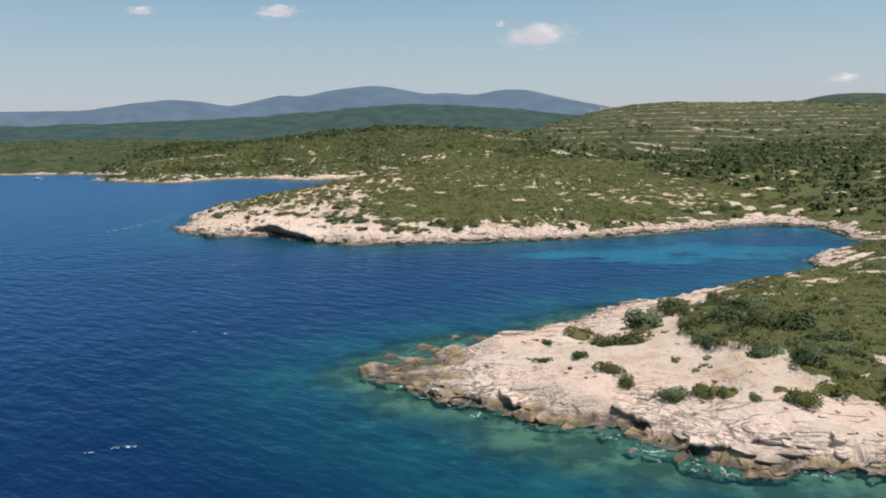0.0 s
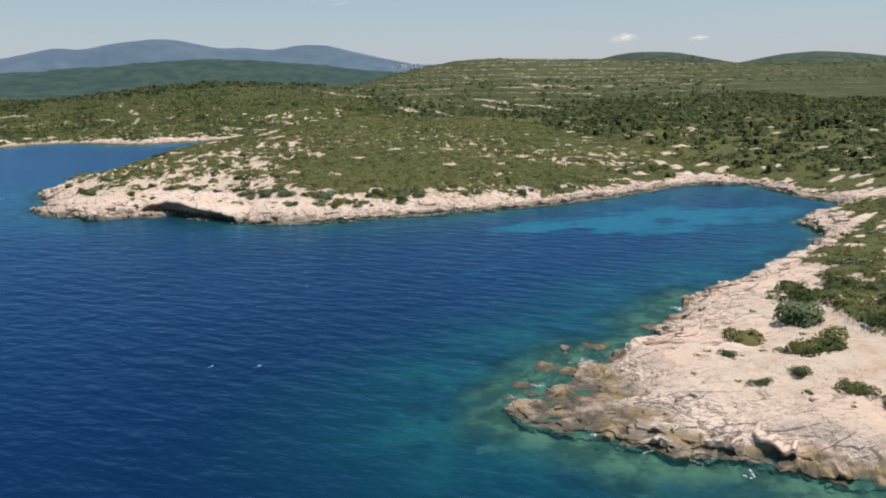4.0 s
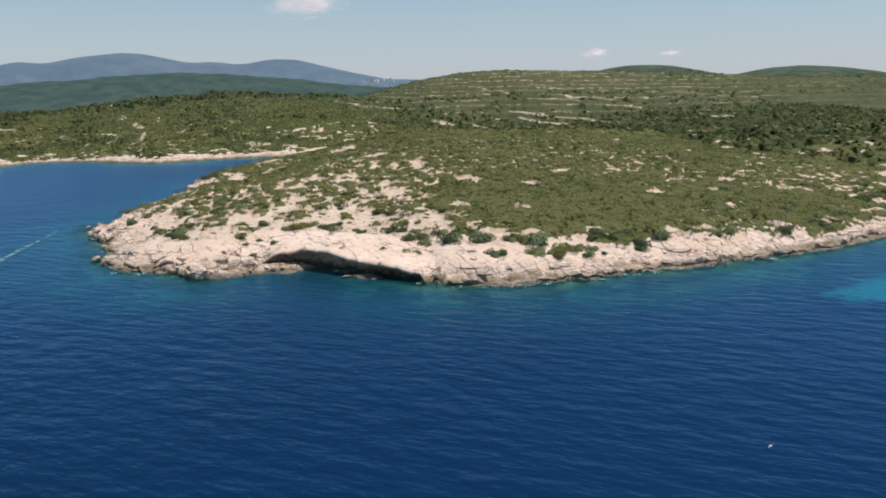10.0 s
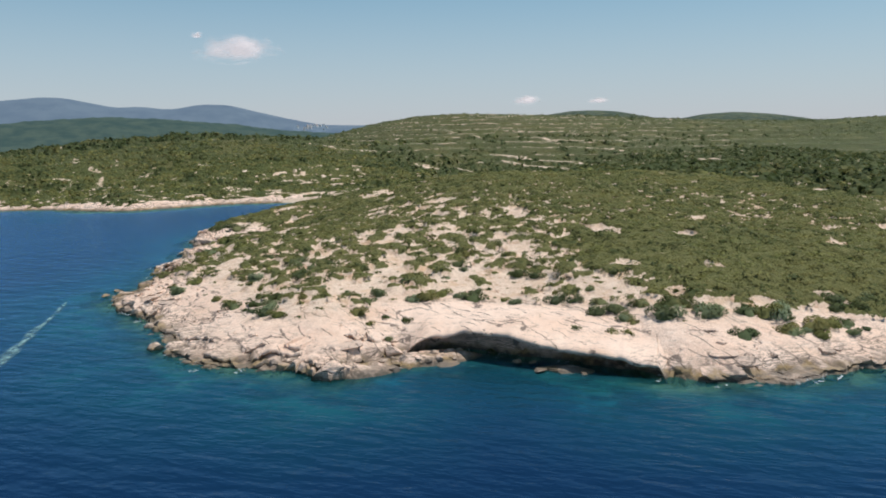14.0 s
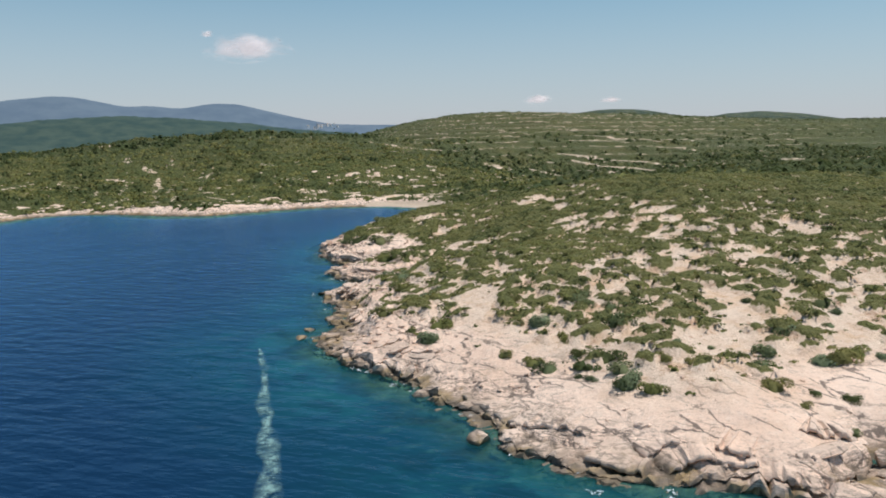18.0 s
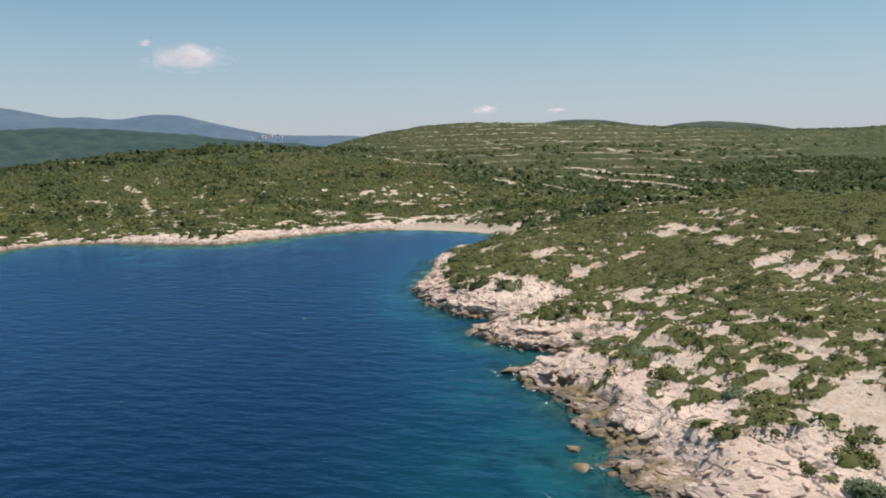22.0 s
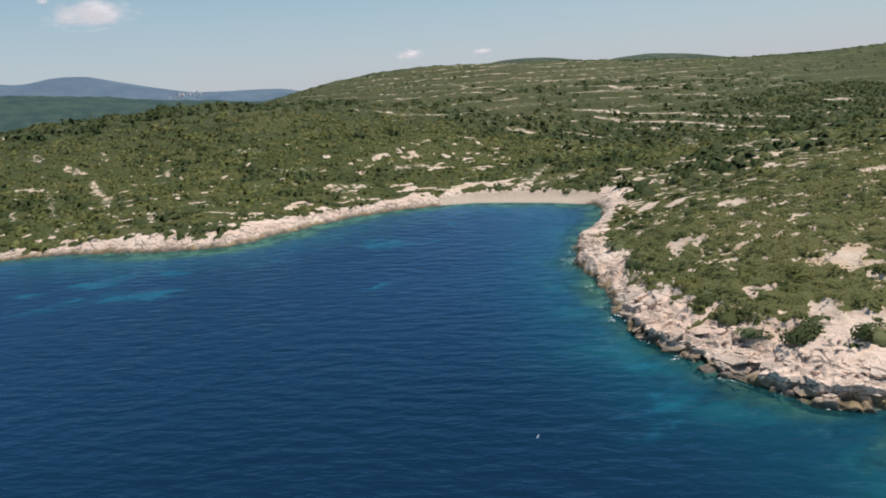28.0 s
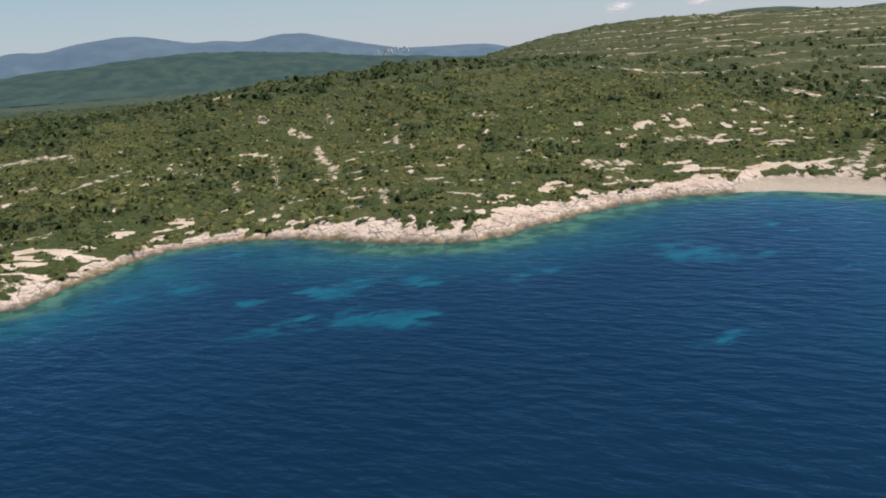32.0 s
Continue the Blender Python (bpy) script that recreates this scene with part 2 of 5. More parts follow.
    z = np.where(d < 0, -0.25 - 0.28 * under ** 0.9 + smooth(12, 0, under) * 0.5 * (fbm(x / 3, y / 3, 16, 3) - 0.5), z)
    shelf = np.maximum.reduce([bell(x, y, -44.5, 180.2, 4.5, 1.5), bell(x, y, -51.5, 178.6, 3, 1.2)])
    z = np.where(d < 0.5, np.maximum(z, -0.5 + 1.1 * smooth(0.2, 0.8, shelf) * (0.7 + 0.6 * fbm(x / 1.2, y / 1.2, 24, 3))), z)
    reef = 0.9 * np.maximum.reduce([bell(x, y, 2.2, 84, 2.2, 1.6), bell(x, y, 0, 80.5, 2.4, 2.2), bell(x, y, -3.6, 77.3, 2.2, 1.6), bell(x, y, -6.8, 74.4, 1.8, 1.6), bell(x, y, 4.8, 85.4, 1.4, 1.0), bell(x, y, 13, 89, 1.6, 1.6)])
    z = np.where(d < 0.6, np.maximum(z, -0.62 + smooth(0.1, 0.7, reef) * (0.15 + 0.95 * ridged(x / 1.9, y / 1.7, 27, 3) * fbm(x / 0.9, y / 0.8, 28, 2) * 1.3)), z)
    z = np.maximum(z, -14.0)
    return d, z, edge, beach


# bare stony lanes and clearings: half width, then points in plan
CAPE_TOP = [(1.6, (-20.6, 284.9), (-17.2, 282.8), (-19.6, 269)), (1.6, (-22, 272.4), (-28.9, 249)), (1.5, (-5.5, 290.9), (-13, 271.7), (-14.2, 261.1)),
            (1.2, (-15.5, 257.8), (-20.7, 245.2)), (1.3, (-17.9, 247.3), (-18.6, 241.4), (-23.5, 228)), (1.2, (-27.9, 243.6), (-28, 236.6), (-29.8, 228.2)),
            (1.4, (-44.3, 220.1), (-39.8, 221.1), (-41, 216.9)), (0.6, (-47.4, 213.7), (-43.7, 213.6), (-42.8, 211.7)), (0.8, (-38.1, 215.6), (-33.7, 216.1)),
            (1.2, (-28.2, 218.6), (-26.6, 217.5), (-26, 214)), (0.9, (-31.5, 213.8), (-30.5, 211.9)), (0.8, (-5.9, 257.9), (-5.9, 252))]
CAPE_FRONT = [(0.8, (-6.9, 239.3), (-11.9, 229)), (1, (-9.9, 228.4), (-13.9, 221.8), (-11.6, 220.3)), (0.5, (-17.4, 219.6), (-17.1, 215.5)),
              (0.6, (-17.3, 213.8), (-16.4, 212)), (0.6, (-1.9, 224.7), (-0, 224.6)), (0.5, (-13.1, 211.4), (-12.5, 210.3)),
              (1, (-26.7, 205.5), (-23.3, 204.2), (-23.2, 199.6)), (0.7, (-11.3, 205.3), (-8.3, 202)), (0.7, (21.4, 233.8), (23.8, 229.6)),
              (0.7, (-19, 198), (-19.1, 195.2)), (0.4, (-45.5, 235.7), (-51.9, 230.9)), (0.4, (-51.8, 240.6), (-56.3, 228.5))]
CAPE_WEST = [(1.2, (-15.4, 285.3), (-19.4, 277.4), (-19.9, 272.9)), (0.8, (-4.9, 289.2), (-8.5, 277.4)), (0.6, (-32.3, 313.4), (-46.4, 292.3)),
             (0.5, (-36.3, 317.5), (-43.2, 303.8)), (0.6, (-38.3, 282.9), (-43.1, 269.6)), (0.5, (-40, 276.3), (-44.1, 267.8)), (0.7, (-40.1, 261.3), (-36.9, 256.7)),
             (0.5, (-43.2, 262.7), (-45.9, 251.8)), (0.6, (-49.2, 258), (-52, 251.5), (-55.7, 243.1)), (0.5, (-47.1, 263.5), (-48.4, 259.4)),
             (0.4, (-41.9, 288.6), (-38.6, 288)), (0.4, (-16.8, 299.1), (-26, 287.6))]
CAPE_NORTH = [(0.6, (-27.3, 332.8), (-29.4, 328.4)), (0.5, (-36.3, 317.4), (-44.9, 304.3), (-45.8, 299.2)), (0.5, (-35.3, 312.9), (-36.3, 305.6), (-40.9, 297.1)),
              (0.7, (-42.7, 302.5), (-48.1, 296.7)), (0.4, (-20.5, 337.4), (-14.9, 338.7)), (0.7, (-32.3, 306.4), (-38.5, 300.3)), (0.7, (-25.1, 308.8), (-27.6, 304)),
              (0.6, (-39.4, 295.1), (-39.3, 290.5)), (0.6, (-43.6, 289.8), (-42.5, 286.8)), (0.7, (-29.4, 324.1), (-33.1, 316.7))]
SHORE_SLOPE = [(1.4, (-95, 508), (-95, 504)), (1.3, (-89, 496), (-85, 491)), (0.7, (-95, 482), (-96, 462), (-97, 440)),
               (1.3, (-84, 483), (-84, 470), (-83, 463), (-86, 445)), (1, (-78, 502), (-78, 497)), (1, (-154, 473), (-148, 475)),
               (0.8, (-140, 464), (-135, 472), (-128, 478)), (0.5, (-120, 477), (-114, 472), (-108, 460)), (0.8, (-105, 456), (-105, 446))]
SHORE_SLOPE_EAST = [(1.1, (-82, 434), (-78, 424)), (0.7, (-79, 429), (-81, 417)), (0.7, (-86, 433), (-83, 435)), (0.5, (-100, 418), (-99, 425)),
                    (0.4, (-98, 426), (-93, 438)), (0.8, (-141, 417), (-136, 424)), (0.7, (-71, 417), (-65, 413)), (0.6, (-72, 428), (-67, 423)),
                    (0.6, (-77, 445), (-74, 444))]
KNOLL = [(1.4, (-37, 428), (-29, 426)), (0.8, (-38, 425), (-34, 422)), (0.8, (-37, 418), (-34, 413)), (0.9, (-15, 435), (-7, 435)), (0.9, (-45, 480), (-41, 473)),
         (0.6, (-42, 449), (-34, 445)), (0.6, (-15, 410), (-8, 412)), (0.8, (-2, 406), (-2, 401)), (0.8, (-20, 446), (-18, 446)), (0.6, (-75, 472), (-69, 464)),
         (0.5, (-82, 447), (-79, 448)), (0.5, (-64, 481), (-68, 463)), (0.6, (-143, 498), (-141, 493)), (0.5, (-53, 438), (-48, 438)), (0.6, (-88, 420), (-85, 418)),
         (0.6, (-72, 406), (-70, 404))]
HILL_ROWS = [(0.7, (274, 612), (307, 601), (334, 580)), (0.6, (180, 658), (205, 632), (234, 604)), (1, (148, 676), (157, 626), (153, 569), (171, 551), (213, 554)),
             (0.7, (140, 553), (168, 536)), (0.7, (172, 529), (200, 517)), (0.5, (13, 525), (27, 515), (47, 514)),
             (1, (117, 521), (134, 511), (151, 495), (161, 477), (168, 452)), (1.2, (118, 508), (126, 496), (140, 484), (140, 467), (145, 450)),
             (1.4, (64, 494), (72, 490))]
HILL_FOOT = [(1.4, (84, 493), (92, 478)), (0.5, (41, 374), (50, 372), (72, 375)), (0.4, (95, 540), (121, 534)), (0.4, (134, 526), (166, 509)),
             (0.4, (194, 554), (256, 553)), (0.4, (209, 677), (276, 665)), (2, (221, 472), (229, 469)), (1.5, (165, 438), (167, 436)), (0.5, (113, 454), (55, 394)),
             (0.5, (21, 466), (20, 439)), (0.7, (-14, 437), (-6, 433)), (0.6, (-42, 448), (-34, 445)), (0.7, (-43, 478), (-40, 472))]
CLEARINGS = [(1.5 * r, *line) for r, *line in CAPE_TOP] + [(1.3 * r, *line) for r, *line in CAPE_FRONT + CAPE_WEST + CAPE_NORTH] + SHORE_SLOPE + SHORE_SLOPE_EAST + KNOLL + [(1.7 * r, *line) for r, *line in HILL_ROWS] + [(1.2 * r, *line) for r, *line in HILL_FOOT]
BEACH_TRACKS = [(1.0, (-216, 503), (-194, 514), (-185, 519), (-142, 499)), (0.9, (-7, 397), (0, 398), (8, 404), (16, 411)), (0.8, (-3, 397), (6, 394), (16, 395)), (1.2, (-1, 398), (3, 402)), (2.5, (-105, 538), (-101, 537)), (1.8, (148, 303), (155, 301)), (1.4, (160, 300), (166, 297)),
                (1.2, (27, 214), (31, 213)), (1.2, (52, 310), (57, 309))]


def clearing(x, y):
    """How far outside the nearest bare lane a place lies (below 0: on it); lanes lie drawn out up and down the slope."""
    x, y = np.asarray(x, float), np.asarray(y, float)
    best = np.full(x.shape, 8.0)
    for r, *line in CLEARINGS + BEACH_TRACKS:
        px, py = [p[0] for p in line], [p[1] for p in line]
        m = np.flatnonzero(((x > min(px) - 8) & (x < max(px) + 8) & (y > min(py) - 14) & (y < max(py) + 14)).ravel())
        if not len(m):
            continue
        mx, my = x.ravel()[m], y.ravel()[m] / 1.7
        near = best.ravel()[m]
        for (ax, ay), (bx, by) in zip(line, line[1:]):
            dx, dy = bx - ax, (by - ay) / 1.7
            t = np.clip(((mx - ax) * dx + (my - ay / 1.7) * dy) / (dx * dx + dy * dy + 1e-9), 0, 1)
            near = np.minimum(near, np.hypot(mx - ax - t * dx, my - ay / 1.7 - t * dy) - r)
        best.ravel()[m] = near
    return best


def cover(x, y, d, edge, beach):
    """How bare the ground lies (1: rock or soil, 0: scrub), how high the cushions of scrub stand on it, and each cushion's random number."""
    n = fbm(x / 1.5, y / 1.4, 42, 4)
    big = fbm(x / 34, y / 34, 43, 3)
    front = smooth(-8, -28, x) * smooth(235, 205, y) * smooth(150, 165, y)
    width = 7.5 + 3 * (vnoise(x / 11, y / 11, 41) - 0.5) + 3.0 * front - 3.0 * smooth(260, 345, y) - 4.2 * smooth(0, 40, x) * smooth(145, 160, y) - 5 * smooth(28, 45, x) * smooth(150, 120, y)
    width = width + 3.5 * smooth(0, 12, x) * smooth(90, 70, y) * smooth(34, 26, x)
    wx, wy = x + 2.6 * (fbm(x / 2.2, y / 2.2, 46, 4) - 0.5), y + 2.6 * (fbm(x / 2.2, y / 2.2, 47, 3) - 0.5)
    f1, f2, own = cells(wx / 3.1, wy / 2.5, 48)
    seam = (f2 - f1) * 2.6 + 1.3 * (n - 0.5)
    width = width - (1.9 - 1.7 * smooth(297, 318, y)) * smooth(215, 240, y) * smooth(365, 345, y) + smooth(375, 390, y) * (1.3 * bell(x, y, -72, 396, 24, 18) - 2.5 * smooth(-92, -112, x)) + 5.5 * smooth(0.2, 0.8, bell(x, y, -52, 281, 9, 5, 20))
    edge_zone = smooth(16 - 6 * smooth(210, 235, y), 0, d - width) * (1 - 0.55 * smooth(290, 325, y)) * (1 - 0.6 * smooth(0, 35, x) * smooth(140, 155, y))
    west = smooth(-2, -45, x) * smooth(150, 180, y) * smooth(335, 300, y) * smooth(75, 25, d)
    deep = smooth(60, 110, d) * smooth(280, 330, x + y) + smooth(380, 420, y)
    gap = -0.20 + 0.26 * smooth(90, 40, d) * smooth(0.40, 0.56, big) + 0.19 * front * smooth(46, 14, d) + (0.38 - 0.2 * smooth(195, 225, y)) * edge_zone * (1 - 0.7 * smooth(370, 400, y)) + 0.09 * west * smooth(215, 195, y) + np.minimum(3.0 * (big - 0.5), 0.10 + 0.2 * smooth(260, 235, y)) - 0.8 * np.minimum(deep, 1)
    lane = smooth(1.3, -0.6, clearing(x, y) + 1.8 * (n - 0.5) + 0.4 * smooth(200, 225, y) + 1.1 * smooth(286, 293, y)) * smooth(352, 340, y)
    gap = gap + 0.62 * lane * (1 - 0.5 * np.clip(gap + 0.2, 0, 1))
    lost = 0.18 * lane + 0.04 * (1 - np.minimum(deep, 1)) + (0.34 - 0.2 * smooth(195, 225, y)) * edge_zone ** 2 * (1 - 0.7 * smooth(370, 400, y)) + 0.08 * west * smooth(0.45, 0.6, big)
    bare = np.maximum(smooth(gap + 0.18, gap - 0.18, seam), own < lost)
    strip = smooth(1.2, -1.2, d - width + 8 * (n - 0.5))
    # the open sandy ground of the near point
    brim = np.interp(y, (45, 53, 56, 61, 66, 69.5, 76, 85, 92), (36, 34, 32.4, 30.4, 27.8, 24.4, 25, 26.8, 24))
    strip = np.maximum(strip, smooth(0.5, -0.5, x - brim + 3 * (n - 0.5)) * smooth(98, 90, y))
    far_gap = smooth(0.725, 0.755, fbm(x / 3.4, y / 2.6, 49, 4) + 0.25 * (big - 0.5) + 0.13 * smooth(26, 6, d)) * np.minimum(deep, 1) * smooth(520, 460, y)
    bare = np.clip(np.maximum.reduce([strip, bare, far_gap, beach]), 0, 1)
    dome = np.sqrt(np.clip(1 - (f1 / 0.75) ** 2, 0, 1))
    mat = (1 - smooth(0.1, 0.9, bare)) * smooth(2, 5, d) * (0.12 + (0.18 + 0.6 * own) * dome + 0.35 * (n - 0.5)) * smooth(340, 315, y) * smooth(70, 52, x)
    return bare, mat, own


def bareness(x, y, d, edge, beach):
    return cover(x, y, d, edge, beach)[0]


# ---- mesh helpers ----
def mesh_from(name, verts, faces, smooth_shade=True):
    """A mesh from numpy arrays; all faces have the same number of corners."""
    me = bpy.data.meshes.new(name)
    n, k = faces.shape
    me.vertices.add(len(verts)), me.loops.add(n * k), me.polygons.add(n)
    me.vertices.foreach_set("co", np.ascontiguousarray(verts, np.float32).ravel())
    me.loops.foreach_set("vertex_index", np.ascontiguousarray(faces, np.int32).ravel())
    me.polygons.foreach_set("loop_start", np.arange(0, n * k, k, dtype=np.int32))
    me.polygons.foreach_set("use_smooth", np.full(n, smooth_shade))
    me.update(calc_edges=True)
    return me


def soften(me, normals):
    """Shade leaf tufts by the form of their whole plant."""
    me.polygons.foreach_set("use_smooth", np.ones(len(me.polygons), bool))
    normals = normals / np.maximum(np.linalg.norm(normals, axis=1), 1e-6)[:, None]
    me.normals_split_custom_set_from_vertices(normals.astype(np.float32))


def grid_faces(nx, ny):
    i = np.arange(nx * ny).reshape(ny, nx)
    return np.stack([i[:-1, :-1], i[:-1, 1:], i[1:, 1:], i[1:, :-1]], -1).reshape(-1, 4)


def put_attribute(me, name, values):
    a = me.attributes.new(name, "FLOAT", "POINT")
    a.data.foreach_set("value", np.ascontiguousarray(values, np.float32).ravel())


def spaced(stops, start, end, growth):
    """Coordinates at the given spacings between stops (from, to, step), ever wider outside them."""
    mid = np.concatenate([np.arange(a, b, step) for a, b, step in stops])
    out, step, v = [], stops[-1][2], mid[-1]
    while v < end:
        step *= growth
        v += step
        out.append(v)
    back, step, v = [], stops[0][2], mid[0]
    while v > start:
        step *= growth
        v -= step
        back.append(v)
    return np.array(back[::-1] + list(mid) + out)


# ---- materials ----
def material(name):
    m = bpy.data.materials.new(name)
    m.use_nodes = True
    return m, m.node_tree.nodes, m.node_tree.links, m.node_tree.nodes["Principled BSDF"]


class Graph:
    """Short calls for building a node tree."""

    def __init__(self, name):
        self.m, self.n, self.l, self.bsdf = material(name)

    def plug(self, value, socket):
        if isinstance(value, bpy.types.NodeSocket):
            self.l.new(value, socket)
        elif value is not None:
            socket.default_value = value

    def noise(self, scale, detail=4, rough=0.55, vector=None, out=0):
        t = self.n.new("ShaderNodeTexNoise")
        t.inputs["Scale"].default_value, t.inputs["Detail"].default_value, t.inputs["Roughness"].default_value = scale, detail, rough
        self.plug(vector if vector is not None else self.place(), t.inputs["Vector"])
        return t.outputs[out]

    def place(self):
        if not hasattr(self, "_place"):
            self._place = self.n.new("ShaderNodeNewGeometry").outputs["Position"]
        return self._place

    def stretched(self, sx, sy, sz, turn=0.0):
        t = self.n.new("ShaderNodeMapping")
        t.inputs["Rotation"].default_value = (0, 0, radians(turn))
        t.inputs["Scale"].default_value = (sx, sy, sz)
        self.l.new(self.place(), t.inputs["Vector"])
        return t.outputs[0]

    def along(self, turn, length, width):
        """Coordinates drawn out along a direction on the ground."""
        t = self.n.new("ShaderNodeMapping")
        t.vector_type = "TEXTURE"
        t.inputs["Rotation"].default_value = (0, 0, radians(turn))
        t.inputs["Scale"].default_value = (length, width, width)
        self.l.new(self.place(), t.inputs["Vector"])
        return t.outputs[0]

    def ramp(self, value, a, b, lo=0.0, hi=1.0):
        t = self.n.new("ShaderNodeMapRange")
        t.interpolation_type = "SMOOTHSTEP"
        self.plug(value, t.inputs["Value"])
        for key, v in (("From Min", a), ("From Max", b), ("To Min", lo), ("To Max", hi)):
            t.inputs[key].default_value = v
        return t.outputs[0]

    def mix(self, fac, a, b, how="MIX"):
        t = self.n.new("ShaderNodeMix")
        t.data_type, t.blend_type = "RGBA", how
        self.plug(fac, t.inputs[0])
        for v, s in ((a, t.inputs[6]), (b, t.inputs[7])):
            self.plug((*v, 1) if isinstance(v, tuple) and len(v) == 3 else v, s)
        return t.outputs[2]

    def math(self, op, a, b=None):
        t = self.n.new("ShaderNodeMath")
        t.operation = op
        self.plug(a, t.inputs[0])
        self.plug(b, t.inputs[1])
        return t.outputs[0]

    def attribute(self, name):
        t = self.n.new("ShaderNodeAttribute")
        t.attribute_name = name
        return t.outputs["Fac"]

    def height(self):
        t = self.n.new("ShaderNodeSeparateXYZ")
        self.l.new(self.place(), t.inputs[0])
        return t.outputs[2]

    def bump(self, value, strength, distance, normal=None):
        t = self.n.new("ShaderNodeBump")
        t.inputs["Distance"].default_value = distance
        self.plug(strength, t.inputs["Strength"])
        self.plug(value, t.inputs["Height"])
        self.plug(normal, t.inputs["Normal"])
        return t.outputs[0]

    def set(self, **values):
        for key, v in values.items():
            key = key.replace("_", " ")
            self.plug((*v, 1) if isinstance(v, tuple) and len(v) == 3 and "Color" in key else v, self.bsdf.inputs[key])
        return self.m


def rock_colour(g):
    """Pale pinkish limestone, with dark wet and ochre stains by the water."""
    big, mid, fine = g.noise(0.12, 4), g.noise(0.7, 6, 0.65), g.noise(4.0, 6, 0.7)
    col = g.mix(g.ramp(big, 0.35, 0.65), (0.745, 0.535, 0.41), (0.815, 0.62, 0.495))
    col = g.mix(g.ramp(mid, 0.50, 0.72, 0, 0.5), col, (0.55, 0.42, 0.34))
    col = g.mix(g.ramp(g.noise(1.7, 5, 0.7), 0.52, 0.68, 0, 0.5), col, (0.79, 0.64, 0.53))
    col = g.mix(g.ramp(fine, 0.53, 0.68, 0, 0.5), col, (0.44, 0.33, 0.265))
    warm = g.noise(0.2, 5, 0.6, g.stretched(1, 1, 1, 40))
    col = g.mix(g.ramp(warm, 0.56, 0.7, 0, 0.3), col, (0.60, 0.40, 0.26))
    # long dark joints that run with the shore, and short ones across
    bend = g.n.new("ShaderNodeVectorMath")
    bend.operation = "MULTIPLY_ADD"
    g.plug(g.noise(0.5, 5, 0.65, out=1), bend.inputs[0])
    bend.inputs[1].default_value = (0.5, 0.5, 0.5)
    # the joints of the near point strike east and west, those of the cape north and south
    where = g.n.new("ShaderNodeSeparateXYZ")
    g.l.new(g.place(), where.inputs[0])
    strike = g.n.new("ShaderNodeMix")
    strike.data_type = "VECTOR"
    g.plug(g.ramp(where.outputs[1], 120, 124), strike.inputs[0])
    g.plug(g.along(-8, 8.0, 1.5), strike.inputs[4])
    g.plug(g.along(-77, 9.0, 1.8), strike.inputs[5])
    g.plug(strike.outputs[1], bend.inputs[2])
    gash = g.n.new("ShaderNodeTexVoronoi")
    gash.feature = "DISTANCE_TO_EDGE"
    gash.inputs["Scale"].default_value = 1.0
    g.plug(bend.outputs[0], gash.inputs["Vector"])
    joint = g.math("MULTIPLY", g.ramp(gash.outputs["Distance"], 0.046, 0.014), g.ramp(g.noise(0.3, 5, 0.65), 0.47, 0.53))
    col = g.mix(g.math("MULTIPLY", joint, 0.85), col, (0.13, 0.10, 0.085))
    # bedding cracks low on the shore
    bed2 = g.math("ABSOLUTE", g.math("SUBTRACT", g.noise(1.0, 4, 0.6, g.stretched(0.5, 0.5, 6.0)), 0.5))
    dash = g.math("MULTIPLY", g.ramp(bed2, 0.050, 0.014, 0, 0.85), g.math("MULTIPLY", g.ramp(g.height(), 2.2, 1.1), g.ramp(g.noise(0.28, 4, 0.6), 0.40, 0.52, 0.25, 1.0)))
    joint = g.math("MAXIMUM", joint, dash)
    col = g.mix(g.math("MULTIPLY", dash, 0.9), col, (0.12, 0.098, 0.08))
    # net of fractures that splits the rock into blocks, in some places only
    warp = g.n.new("ShaderNodeVectorMath")
    warp.operation = "MULTIPLY_ADD"
    g.plug(g.noise(0.9, 4, 0.65, out=1), warp.inputs[0])
    warp.inputs[1].default_value = (1.3, 1.3, 1.3)
    g.plug(g.along(-38, 2.1, 0.85), warp.inputs[2])
    net = g.n.new("ShaderNodeTexVoronoi")
    net.feature = "DISTANCE_TO_EDGE"
    net.inputs["Scale"].default_value = 0.62
    g.plug(warp.outputs[0], net.inputs["Vector"])
    split = g.math("MULTIPLY", g.ramp(net.outputs["Distance"], 0.050, 0.012), g.ramp(g.noise(0.35, 5, 0.65), 0.46, 0.58))
    col = g.mix(g.math("MULTIPLY", split, 0.5), col, (0.20, 0.155, 0.125))
    joint = g.math("MAXIMUM", joint, split)
    h = g.math("ADD", g.height(), g.math("MULTIPLY", mid, -2.2))
    col = g.mix(g.ramp(h, -0.1, -0.75, 0, 0.75), col, (0.23, 0.175, 0.13))
    ochre = g.math("MULTIPLY", g.ramp(h, -0.4, -0.75), g.ramp(g.noise(0.33, 4), 0.44, 0.56, 0, 0.8))
    col = g.mix(ochre, col, (0.34, 0.235, 0.11))
    wet = g.ramp(h, -0.68, -1.05, 0, 0.8)
    col = g.mix(wet, col, (0.075, 0.062, 0.046))
    # sea bed: weedy rock and pale sand between
    bed = g.mix(g.ramp(g.noise(0.35, 5, 0.65), 0.42, 0.6), (0.17, 0.15, 0.08), (0.46, 0.39, 0.22))
    col = g.mix(g.ramp(g.height(), 0.03, -0.2), col, bed)
    return col, mid, fine, joint, wet


